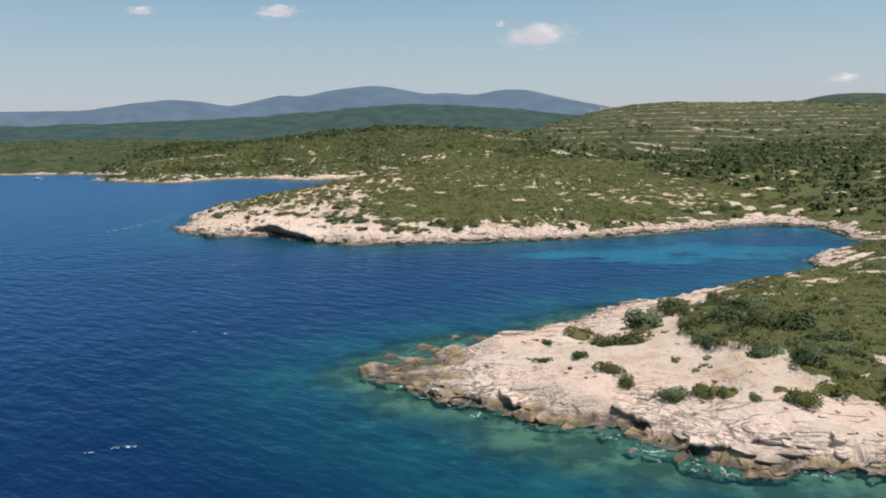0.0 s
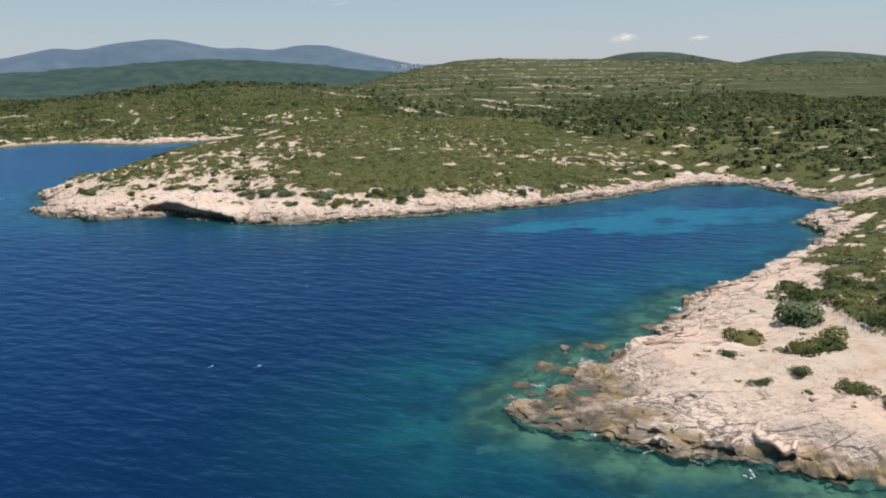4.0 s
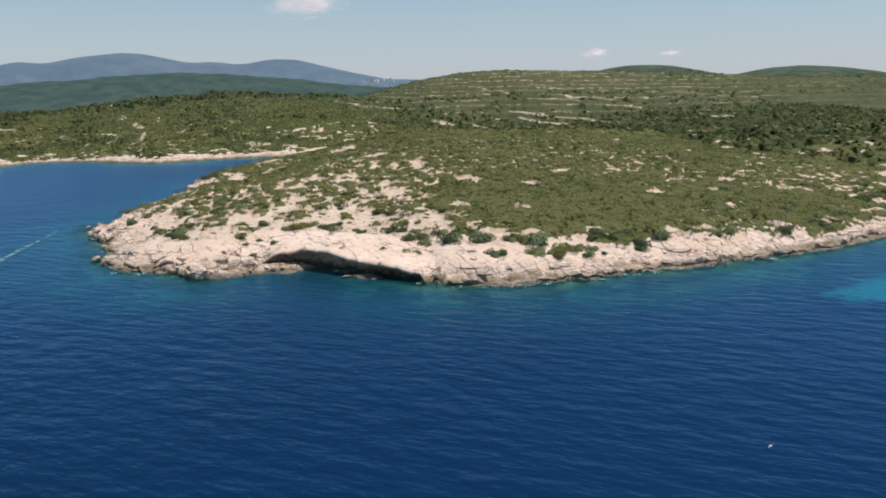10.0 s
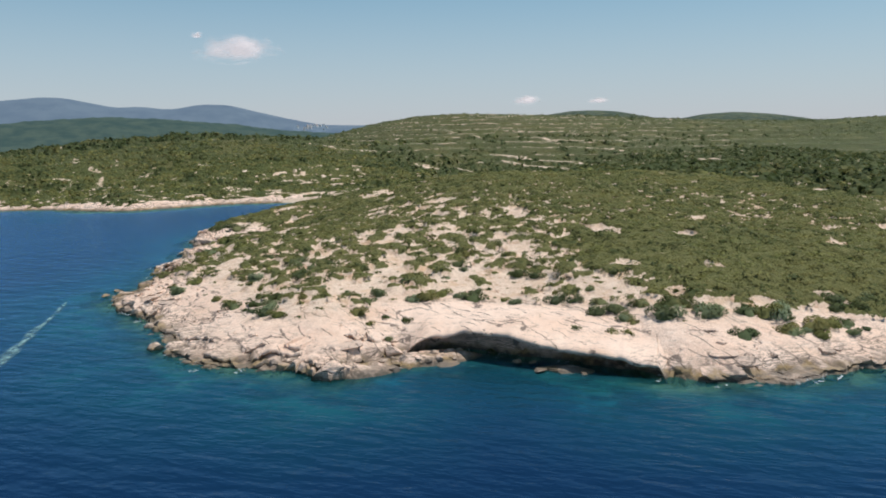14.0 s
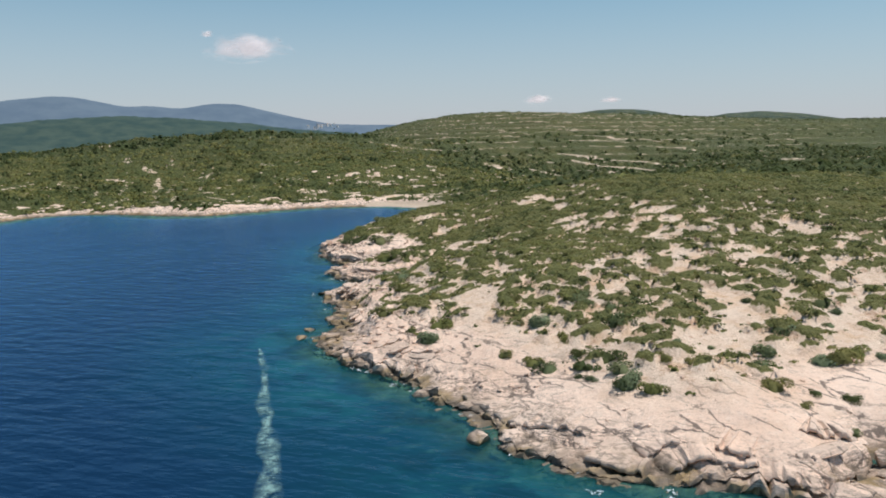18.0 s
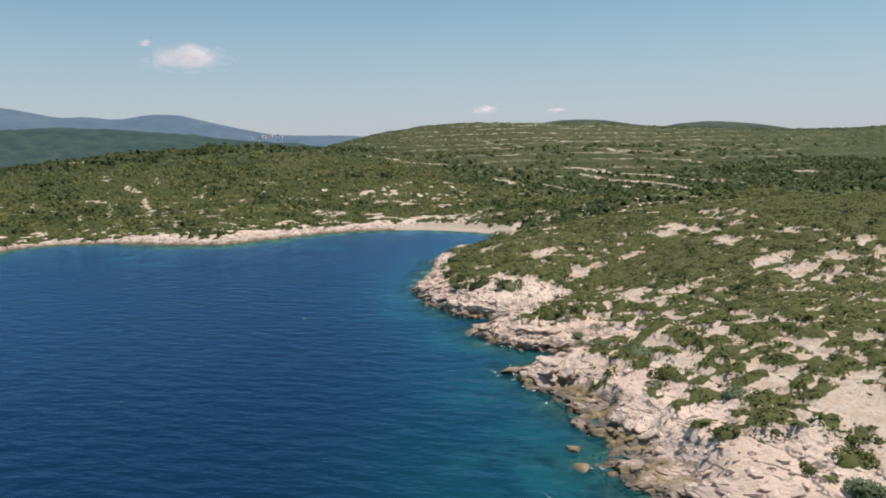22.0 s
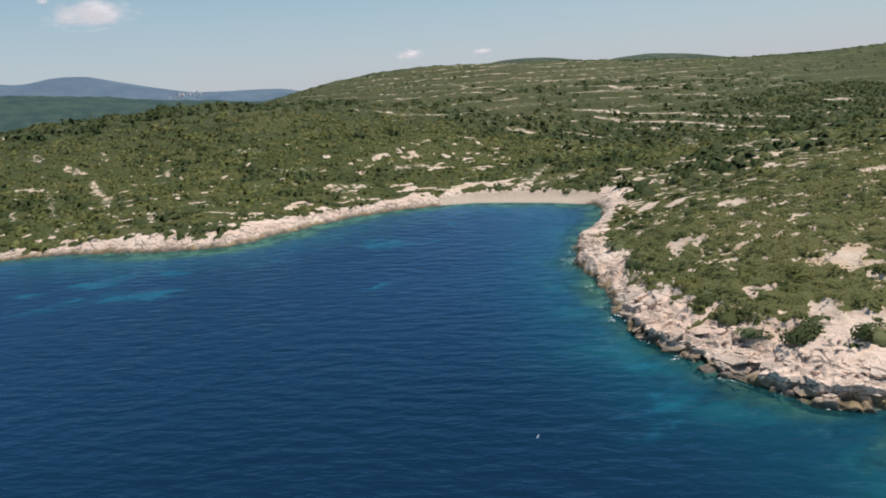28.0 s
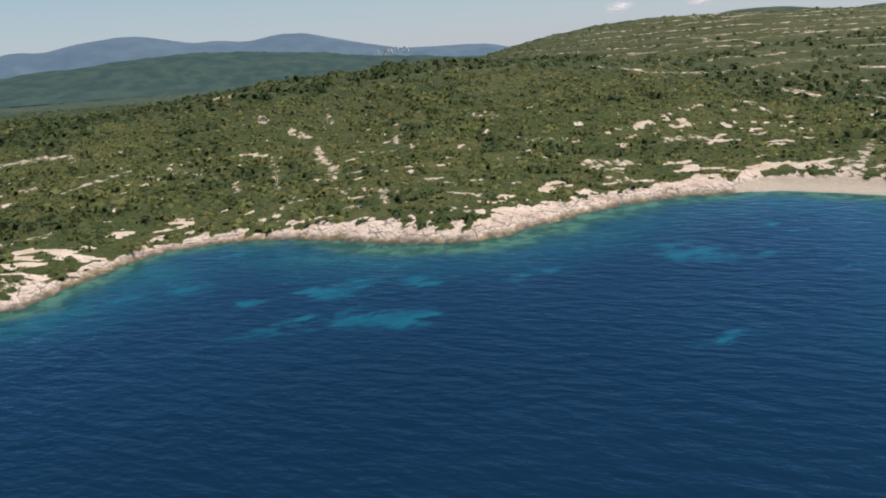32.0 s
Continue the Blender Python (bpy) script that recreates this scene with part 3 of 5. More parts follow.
def ground_material():
    g = Graph("coastal_ground")
    rock, mid, fine, joint, wet = rock_colour(g)
    bare = g.attribute("bare")
    soil = g.mix(g.ramp(g.noise(0.5, 5, 0.65), 0.35, 0.7), (0.69, 0.545, 0.43), (0.60, 0.44, 0.325))
    soil = g.mix(g.ramp(g.noise(2.6, 5, 0.75), 0.5, 0.7, 0, 0.3), soil, (0.72, 0.60, 0.50))
    soil = g.mix(g.ramp(g.noise(0.25, 4, 0.6), 0.5, 0.66, 0, 0.5), soil, (0.60, 0.40, 0.25))
    soil = g.mix(g.ramp(g.noise(4.5, 3, 0.6), 0.58, 0.67, 0, 0.65), soil, (0.27, 0.20, 0.125))
    soil = g.mix(g.math("MULTIPLY", g.ramp(g.noise(0.9, 6, 0.75), 0.52, 0.64, 0, 0.75), g.ramp(g.noise(0.13, 4, 0.6), 0.42, 0.56)), soil, (0.42, 0.25, 0.16))
    stone = g.mix(g.ramp(g.attribute("inland"), 6, 12), rock, soil)
    tone = g.attribute("tone")
    scrub = g.mix(g.ramp(g.noise(0.035, 4), 0.4, 0.62), (0.092, 0.100, 0.030), (0.138, 0.130, 0.042))
    scrub = g.mix(g.ramp(tone, 0.35, 0.0, 0, 0.5), scrub, (0.056, 0.074, 0.027))
    scrub = g.mix(g.ramp(tone, 0.75, 1.0, 0, 0.6), scrub, (0.145, 0.128, 0.048))
    scrub = g.mix(g.ramp(g.noise(0.3, 6, 0.75), 0.46, 0.62, 0, 0.5), scrub, (0.054, 0.070, 0.025))
    scrub = g.mix(g.ramp(g.noise(1.2, 6, 0.75), 0.47, 0.62, 0, 0.75), scrub, (0.036, 0.050, 0.018))
    scrub = g.mix(g.ramp(g.noise(3.5, 5, 0.75), 0.52, 0.68, 0, 0.65), scrub, (0.175, 0.165, 0.066))
    scrub = g.mix(g.ramp(g.noise(0.09, 4, 0.6), 0.6, 0.75, 0, 0.35), scrub, (0.13, 0.105, 0.045))
    # dense dark maquis, its greens also cooled for the haze of distance
    thick = g.mix(g.ramp(g.noise(0.10, 6, 0.75), 0.43, 0.58), (0.084, 0.098, 0.044), (0.030, 0.046, 0.023))
    thick = g.mix(g.ramp(g.noise(0.025, 4, 0.6), 0.45, 0.62, 0, 0.5), thick, (0.046, 0.064, 0.030))
    scrub = g.mix(g.math("MULTIPLY", g.attribute("maquis"), 0.8), scrub, thick)
    scrub = g.mix(g.ramp(g.noise(2.3, 4, 0.7), 0.52, 0.62, 0, 0.45), scrub, (0.046, 0.060, 0.020))
    scrub = g.mix(g.ramp(g.noise(1.5, 5, 0.72), 0.55, 0.66, 0, 0.55), scrub, (0.185, 0.165, 0.070))
    # woods of the farthest hills, with distance haze mixed into their greens
    hazy_woods = g.mix(g.ramp(g.noise(0.035, 6, 0.75), 0.43, 0.58), (0.076, 0.094, 0.066), (0.040, 0.060, 0.047))
    scrub = g.mix(g.attribute("hazy_woods"), scrub, hazy_woods)
    scrub = g.mix(g.ramp(g.noise(0.045, 5, 0.65, g.stretched(1, 1, 1, 30)), 0.52, 0.62, 0, 0.45), scrub, (0.165, 0.140, 0.056))
    scrub = g.mix(1.0, scrub, (0.97, 1.02, 0.96), "MULTIPLY")
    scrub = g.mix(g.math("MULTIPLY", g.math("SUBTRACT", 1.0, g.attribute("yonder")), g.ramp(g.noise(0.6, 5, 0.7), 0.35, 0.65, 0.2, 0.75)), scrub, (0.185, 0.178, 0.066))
    scrub = g.mix(g.math("MULTIPLY", g.attribute("terrace"), g.ramp(g.noise(0.05, 6, 0.7), 0.35, 0.6, 0.1, 0.6)), scrub, (0.115, 0.105, 0.052))
    # dry-stone terrace lines that follow the height, and stony gaps on the far slopes
    level = g.math("ADD", g.math("MULTIPLY", g.height(), 0.27), g.math("MULTIPLY", g.noise(0.02, 4, 0.6), 1.6))
    band = g.math("ABSOLUTE", g.math("SUBTRACT", g.math("FRACT", level), 0.5))
    broken = g.math("ADD", g.noise(0.10, 6, 0.72), g.math("MULTIPLY", g.noise(0.014, 4, 0.6), 0.9))
    gaps = g.ramp(g.noise(0.22, 6, 0.75), 0.47, 0.57)
    wall = g.math("MULTIPLY", g.math("MULTIPLY", g.ramp(band, 0.095, 0.03), gaps), g.math("MULTIPLY", g.attribute("terrace"), g.ramp(broken, 0.70, 0.82)))
    lane = g.math("ADD", g.attribute("lane"), g.math("MULTIPLY", g.math("SUBTRACT", g.noise(0.75, 6, 0.72, g.stretched(1, 0.6, 1)), 0.44), 8.0))
    lane = g.math("MULTIPLY", g.ramp(lane, 0.3, -0.5), g.ramp(g.noise(0.42, 6, 0.78), 0.455, 0.515))
    wall = g.math("MAXIMUM", wall, g.math("MULTIPLY", lane, g.attribute("yonder")))
    stony = g.math("MULTIPLY", g.ramp(g.noise(0.30, 6, 0.70, g.stretched(0.7, 1.3, 1, 0)), 0.65, 0.69), g.attribute("remote"))
    bare = g.math("MAXIMUM", bare, g.math("MAXIMUM", wall, stony))
    loose = g.ramp(g.attribute("inland"), 9, 20)
    cut = g.math("MULTIPLY", bare, g.math("SUBTRACT", 1.0, g.math("MULTIPLY", loose, 0.28)))
    cut = g.math("ADD", cut, g.math("MULTIPLY", g.math("SUBTRACT", g.noise(1.1, 6, 0.72), 0.5), g.math("ADD", 0.7, loose)))
    col = g.mix(g.ramp(cut, 0.26, 0.38), scrub, stone)
    shingle = g.mix(g.ramp(g.noise(3.0, 5, 0.7), 0.4, 0.65), (0.47, 0.365, 0.275), (0.56, 0.45, 0.345))
    col = g.mix(g.ramp(g.attribute("beach"), 0.25, 0.6), col, shingle)
    n = g.bump(fine, 0.6, 0.16, g.bump(mid, 0.7, 0.6, g.bump(joint, -1.0, 0.4)))
    n = g.bump(g.noise(0.8, 5, 0.7), g.ramp(cut, 0.38, 0.2, 0, 0.9), 1.2, n)
    rough = g.math("SUBTRACT", 0.92, g.math("MULTIPLY", wet, 0.5))
    return g.set(Base_Color=col, Roughness=rough, Specular_IOR_Level=0.2, Normal=n)


def rock_material():
    g = Graph("shore_rock")
    col, mid, fine, joint, wet = rock_colour(g)
    r = g.n.new("ShaderNodeObjectInfo").outputs["Random"]
    col = g.mix(g.ramp(r, 0.2, 1.0, 0, 0.35), col, (0.36, 0.29, 0.235))
    rough = g.math("SUBTRACT", 0.92, g.math("MULTIPLY", wet, 0.5))
    return g.set(Base_Color=col, Roughness=rough, Specular_IOR_Level=0.2, Normal=g.bump(fine, 0.5, 0.1, g.bump(mid, 0.6, 0.3)))


def water_material():
    g = Graph("sea_water")
    d = g.attribute("offshore")
    patch = g.attribute("sand")
    wob = g.math("ADD", d, g.math("MULTIPLY", g.math("SUBTRACT", g.noise(0.13, 5, 0.6), 0.5), 9.0))
    open_sea = g.mix(g.ramp(g.noise(0.012, 3), 0.35, 0.65), (0.0022, 0.0180, 0.056), (0.0028, 0.0220, 0.071))
    bay = g.mix(g.ramp(g.noise(0.012, 3), 0.35, 0.65), (0.0034, 0.0170, 0.036), (0.0042, 0.0210, 0.044))
    deep = g.mix(g.attribute("bay"), open_sea, bay)
    col = g.mix(g.ramp(wob, 25, 6), deep, (0.004, 0.044, 0.066))
    col = g.mix(g.ramp(wob, 8, 1.0, 0, 0.55), col, (0.012, 0.082, 0.092))
    drift = g.math("SUBTRACT", g.noise(0.11, 6, 0.66, g.stretched(0.8, 1.4, 1, -12)), 0.5)
    fray = g.ramp(g.math("ADD", patch, g.math("MULTIPLY", drift, 3.1)), 0.38, 0.78)
    fray = g.math("MULTIPLY", g.math("MULTIPLY", fray, g.ramp(patch, 0.05, 0.45)), g.ramp(patch, 0.1, 1.0, 0.45, 0.95))
    col = g.mix(fray, col, (0.009, 0.150, 0.200))
    cloud = g.math("MULTIPLY", g.ramp(g.noise(0.085, 5, 0.62, g.stretched(1, 1, 1, 20)), 0.44, 0.60), g.ramp(wob, 15, 5, 0, 0.75))
    col = g.mix(cloud, col, (0.010, 0.092, 0.098))
    strand = g.math("MULTIPLY", g.ramp(g.noise(0.36, 6, 0.70, g.stretched(0.8, 1.2, 1, 35)), 0.53, 0.68, 0, 0.5), g.ramp(wob, 10, 3))
    col = g.mix(strand, col, (0.055, 0.165, 0.140))
    weed = g.ramp(g.noise(0.22, 5, 0.65), 0.5, 0.62)
    col = g.mix(g.math("MULTIPLY", weed, g.ramp(wob, 18, 5, 0, 0.75)), col, (0.004, 0.034, 0.046))
    swell = g.noise(1.0, 3, 0.5, g.along(-40, 3.4, 1.7))
    chop = g.noise(1.0, 3, 0.5, g.along(-30, 1.2, 0.65))
    n = g.bump(chop, 0.45, 0.12, g.bump(swell, 0.6, 0.5))
    m = g.set(Base_Color=col, Roughness=0.6, Specular_IOR_Level=0.0, Normal=n)
    gloss = g.n.new("ShaderNodeBsdfGlossy")
    gloss.inputs["Color"].default_value = (0.36, 0.63, 1.0, 1)
    gloss.inputs["Roughness"].default_value = 0.22
    g.l.new(n, gloss.inputs["Normal"])
    edge = g.n.new("ShaderNodeFresnel")
    edge.inputs["IOR"].default_value = 1.333
    g.l.new(n, edge.inputs["Normal"])
    top = g.n.new("ShaderNodeMixShader")
    g.l.new(g.math("MULTIPLY", edge.outputs[0], 1.0), top.inputs[0])
    g.l.new(g.bsdf.outputs[0], top.inputs[1])
    g.l.new(gloss.outputs[0], top.inputs[2])
    clear = g.n.new("ShaderNodeBsdfTransparent")
    clear.inputs[0].default_value = (0.58, 0.90, 0.92, 1)
    both = g.n.new("ShaderNodeMixShader")
    g.plug(g.ramp(wob, -1.5, 5.5, 0.70, 0.0), both.inputs[0])
    g.l.new(top.outputs[0], both.inputs[1])
    g.l.new(clear.outputs[0], both.inputs[2])
    g.l.new(both.outputs[0], g.n["Material Output"].inputs[0])
    return m


def foliage_material(name, a, b, c):
    """Leaves: a to b by tuft, c by plant."""
    g = Graph(name)
    r = g.math("FRACT", g.math("ADD", g.n.new("ShaderNodeObjectInfo").outputs["Random"], g.attribute("tone")))
    isl = g.n.new("ShaderNodeNewGeometry").outputs["Random Per Island"]
    col = g.mix(isl, a, b)
    col = g.mix(g.ramp(r, 0.2, 1.0, 0, 0.75), col, c)
    col = g.mix(g.ramp(g.noise(2.0, 4, 0.7), 0.5, 0.75, 0, 0.4), col, (0.11, 0.105, 0.04))
    col = g.mix(g.ramp(g.noise(0.07, 5, 0.65), 0.50, 0.62, 0, 0.5), col, (0.245, 0.205, 0.080))
    col = g.mix(g.ramp(g.noise(0.11, 6, 0.70, g.stretched(1, 1.3, 1, 50)), 0.46, 0.58, 0, 0.8), col, (0.072, 0.094, 0.036))
    col = g.mix(g.ramp(g.noise(0.30, 5, 0.7), 0.50, 0.62, 0, 0.35), col, (0.060, 0.080, 0.032))
    col = g.mix(1.0, col, (0.97, 1.03, 0.95), "MULTIPLY")
    g.set(Base_Color=col, Roughness=0.75, Specular_IOR_Level=0.2)
    glow = g.n.new("ShaderNodeBsdfTranslucent")
    both = g.n.new("ShaderNodeMixShader")
    both.inputs[0].default_value = 0.38
    g.l.new(col, glow.inputs[0])
    g.l.new(g.bsdf.outputs[0], both.inputs[1])
    g.l.new(glow.outputs[0], both.inputs[2])
    g.l.new(both.outputs[0], g.n["Material Output"].inputs[0])
    return g.m


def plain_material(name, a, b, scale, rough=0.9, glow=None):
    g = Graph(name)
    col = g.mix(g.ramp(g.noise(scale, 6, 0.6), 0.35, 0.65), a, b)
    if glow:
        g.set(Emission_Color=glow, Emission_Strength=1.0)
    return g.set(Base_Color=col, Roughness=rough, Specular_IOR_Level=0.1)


def cloud_material():
    """White vapour that thins out towards its ragged rim."""
    g = Graph("cloud_vapour")
    t = g.n.new("ShaderNodeTexCoord").outputs["Object"]
    sep = g.n.new("ShaderNodeSeparateXYZ")
    g.l.new(t, sep.inputs[0])
    low = g.math("MULTIPLY", g.math("MINIMUM", sep.outputs[2], 0.0), 1.7)
    up = g.math("MAXIMUM", sep.outputs[2], 0.0)
    r2 = g.math("ADD", g.math("POWER", sep.outputs[0], 2.0), g.math("ADD", g.math("POWER", up, 2.0), g.math("POWER", low, 2.0)))
    n = g.noise(1.25, 6, 0.6, t)
    body = g.math("ADD", g.math("SUBTRACT", 0.95, g.math("SQRT", r2)), g.math("MULTIPLY", g.math("SUBTRACT", n, 0.5), 2.0))
    alpha = g.ramp(body, 0.1, 0.9, 0.0, 0.62)
    # emission stands in for sunlight on the vapour and evens out its underside
    return g.set(Base_Color=(0.35, 0.33, 0.33), Roughness=1.0, Specular_IOR_Level=0.0, Alpha=alpha, Emission_Color=(0.62, 0.55, 0.56), Emission_Strength=1.0)


GROUND, WATER, ROCK, CLOUD = ground_material(), water_material(), rock_material(), cloud_material()
# blue base and faint glow put the haze into the mountains' colour
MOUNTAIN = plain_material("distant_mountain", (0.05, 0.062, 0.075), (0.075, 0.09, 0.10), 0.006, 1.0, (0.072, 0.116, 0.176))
# bluish glow stands in for the haze before the wooded ridge
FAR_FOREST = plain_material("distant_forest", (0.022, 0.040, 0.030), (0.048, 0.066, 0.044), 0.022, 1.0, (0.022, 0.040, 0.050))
BARK = plain_material("shrub_wood", (0.11, 0.08, 0.055), (0.17, 0.13, 0.09), 3.0)
froth = Graph("sea_foam")
froth.set(Base_Color=(0.80, 0.83, 0.84), Roughness=0.7, Alpha=froth.ramp(froth.noise(4.5, 4, 0.7), 0.46, 0.62, 0.0, 0.7))
FOAM = froth.m
thin = Graph("thin_foam")
thin.set(Base_Color=(0.26, 0.44, 0.42), Roughness=0.6, Alpha=thin.math("MULTIPLY", thin.attribute("fade"), thin.ramp(thin.noise(0.6, 6, 0.75), 0.36, 0.68, 0.0, 0.8)))
STREAK = thin.m
LEAF = foliage_material("shrub_leaves", (0.176, 0.178, 0.058), (0.256, 0.244, 0.088), (0.248, 0.210, 0.086))
LEAF_GREY = foliage_material("greyish_shrub_leaves", (0.205, 0.245, 0.150), (0.285, 0.325, 0.210), (0.225, 0.240, 0.120))
LEAF_DARK = foliage_material("dark_shrub_leaves", (0.066, 0.084, 0.036), (0.108, 0.124, 0.050), (0.094, 0.102, 0.042))


# ---- ground: one sheet from the sea bed to the horizon ----
gx = spaced([(-200, -140, 1.3), (-140, -79, 0.8), (-79, -8, 0.44), (-8, 30, 0.27), (30, 46, 0.44), (46, 140, 1.25), (140, 300, 2.0)], -4000, 4300, 1.06)
gy = spaced([(44, 95, 0.28), (95, 160, 0.6), (160, 300, 0.44), (300, 345, 0.7), (345, 385, 1.35), (385, 440, 0.7), (440, 600, 1.3), (600, 690, 2.2)], -400, 4300, 1.035)
X, Y = np.meshgrid(gx, gy)
D, Z, EDGE, BEACH = land_parts(X, Y)
BARE, MAT, OWN = cover(X, Y, D, EDGE, BEACH)
# waves have undercut the foot of the rock in places
gdy, gdx = np.gradient(shore_distance(X, Y), gy, gx)
hollow = smooth(0.42, 0.6, fbm(X / 5, Y / 5, 25, 3)) * smooth(1.1, 0.4, D) * smooth(-1.6, -0.3, D) * smooth(360, 340, Y) * (1 - BEACH)
XU, YU = X + 0.9 * hollow * gdx, Y + 0.9 * hollow * gdy
faces = grid_faces(len(gx), len(gy))
faces = faces[D.ravel()[faces].max(1) > -14]
me = mesh_from("ground", np.stack([XU, YU, Z + MAT], -1).reshape(-1, 3), faces)
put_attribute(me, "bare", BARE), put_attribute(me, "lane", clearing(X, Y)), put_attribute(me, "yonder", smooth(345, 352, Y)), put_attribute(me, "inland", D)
put_attribute(me, "maquis", (1 - 0.75 * terraces(X, Y)) * np.maximum.reduce([smooth(540, 640, Y) * smooth(10, 20, D), smooth(60, 130, D) * smooth(250, 330, Y), smooth(-160, -220, X)])), put_attribute(me, "hazy_woods", smooth(920, 1120, Y)), put_attribute(me, "beach", BEACH * smooth(-0.12, 0.1, Z)), put_attribute(me, "tone", OWN), put_attribute(me, "terrace", terraces(X, Y) * smooth(60, 100, D)), put_attribute(me, "remote", smooth(540, 640, Y) * smooth(10, 20, D))
me.materials.append(GROUND)
facet = (D.ravel()[faces].max(1) > 4.5) | (Y.ravel()[faces].max(1) > 345) | (D.ravel()[faces].max(1) < -2)
me.polygons.foreach_set("use_smooth", facet)
ground = tagged(new("ground", me), "pale limestone shore and scrub-covered coastal hills", "ground", kind="structure")

# ---- water ----
wx = spaced([(-170, 95, 2.2)], -4600, 4600, 1.1)
wy = spaced([(-20, 410, 2.2)], -4600, 4600, 1.1)
WX, WY = np.meshgrid(wx, wy)
WD = -shore_distance(WX, WY)
wave = 0.14 * (fbm((WX * 0.8 + WY * 0.6) / 14, (WY * 0.8 - WX * 0.6) / 5.5, 51, 2) - 0.5) * smooth(0, 6, WD)
COVE_SAND = [(22, 145, 7, 5), (36, 145, 10, 9), (51, 147, 11, 12), (64, 146, 8, 7), (76, 158, 4, 4), (13, 128, 4, 2.2), (5, 115, 4, 3), (11, 120, 4, 2), (2, 104, 4, 3), (39, 135, 5, 2), (82, 176, 5, 5)]
FAR_SAND = [(-108, 378, 6, 5), (-96, 380, 7, 6), (-99, 366, 8, 5), (-90, 361, 5, 4), (-116, 388, 7, 7), (-72, 371, 8, 4), (-85, 374, 7, 4), (-66, 343, 4, 2.5), (-16, 391, 8, 4), (-31, 378, 10, 5), (-47, 369, 9, 4),
            (-42, 355, 6, 4), (-101, 405, 8, 4), (-54, 377, 7, 3)]
WEST_SAND = [(-76, 292, 3, 2), (-62, 296, 4, 5), (-66, 286, 4, 5), (-65, 278, 4, 4), (-56, 311, 3, 5), (-70, 200, 3, 5), (-50, 175, 5, 2), (-36, 160, 6, 2)]
sand = 0
for strength, (cx, cy, rx, ry) in [(1.0 if p[2] > 4 else 0.45, p) for p in COVE_SAND] + [(0.53, p) for p in FAR_SAND] + [(0.45, p) for p in WEST_SAND]:
    sand = np.maximum(sand, strength * bell(WX + 9 * (fbm(WX / 9, WY / 9, 53, 4) - 0.5), WY + 7 * (fbm(WX / 8, WY / 8, 54, 4) - 0.5), cx, cy, rx, ry))
me = mesh_from("water", np.stack([WX, WY, wave - 0.04], -1).reshape(-1, 3), grid_faces(len(wx), len(wy)))
put_attribute(me, "offshore", WD + 5 * smooth(235, 275, WY) * smooth(375, 350, WY) * smooth(2, 9, WD) - 2.2 * bell(WX, WY, -3, 67, 14, 14) - 3.5 * bell(WX, WY, -2, 84, 10, 8) - 2.5 * bell(WX, WY, 16, 98, 12, 6, 45) - 3.5 * bell(WX, WY, 12, 50, 14, 6) - 5 * bell(WX, WY, -65, 388, 60, 14)), put_attribute(me, "sand", sand), put_attribute(me, "bay", smooth(60, 270, WY))
me.materials.append(WATER)
water = tagged(new("water", me), "deep blue sea with turquoise shallows and small waves", "sea", kind="structure")

# ---- distant mountains ----
SKYLINE = [(-60, 0.8), (-40, 1.4), (-29.6, 1.70), (-24.8, 1.76), (-22, 2.2), (-19.3, 2.48), (-17, 2.3), (-15.5, 1.98), (-14.2, 2.2), (-11.7, 2.78), (-10.2, 2.62), (-8.3, 3.05), (-5.6, 3.36), (-4.2, 3.3),
           (-1.3, 2.7), (0.2, 2.8), (2.1, 2.58), (4.1, 2.95), (6.0, 2.9), (8.0, 2.4), (10.2, 1.9), (12.2, 1.5), (14.2, 1.45), (16.5, 1.42), (18.3, 1.35), (20, 0.9), (30, 0.8), (70, 0.8)]
EYE0 = (-60, 130)
az = np.radians(np.linspace(-55, 62, 520))
rr = np.linspace(3900, 4700, 40)
A, R = np.meshgrid(az, rr)
deg = np.degrees(A)
top = sum(np.interp(deg + o, *zip(*SKYLINE)) for o in (-0.5, -0.2, 0.2, 0.5)) / 4
crest = 22 + np.tan(np.radians(top)) * 4650
slope = smooth(3850, 4650, R) ** 0.8
ribs = (ridged(deg * 0.55, R / 420, 72, 4) - 0.6) * 40 * slope * (1 - slope) * 4
MZ = (crest + 2.5 * (fbm(deg * 3, deg * 0 + 1.7, 73, 3) - 0.5)) * slope + ribs
verts = np.stack([EYE0[0] + R * np.sin(A), EYE0[1] + R * np.cos(A), MZ], -1).reshape(-1, 3)
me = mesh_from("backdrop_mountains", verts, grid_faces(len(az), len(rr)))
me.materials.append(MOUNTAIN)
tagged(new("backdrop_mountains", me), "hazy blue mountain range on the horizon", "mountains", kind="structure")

MOUNTAIN_GRID = (np.degrees(az), verts.reshape(len(rr), len(az), 3))

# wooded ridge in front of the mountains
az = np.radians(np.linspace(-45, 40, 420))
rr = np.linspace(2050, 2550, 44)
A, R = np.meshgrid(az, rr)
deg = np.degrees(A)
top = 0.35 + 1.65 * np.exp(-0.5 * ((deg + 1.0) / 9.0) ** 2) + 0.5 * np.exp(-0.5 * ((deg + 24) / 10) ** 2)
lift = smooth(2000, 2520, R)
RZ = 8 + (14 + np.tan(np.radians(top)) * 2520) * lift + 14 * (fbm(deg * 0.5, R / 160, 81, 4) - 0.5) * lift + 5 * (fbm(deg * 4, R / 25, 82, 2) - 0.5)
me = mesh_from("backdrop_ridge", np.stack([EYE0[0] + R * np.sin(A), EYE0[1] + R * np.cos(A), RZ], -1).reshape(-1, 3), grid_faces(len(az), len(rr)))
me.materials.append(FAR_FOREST)
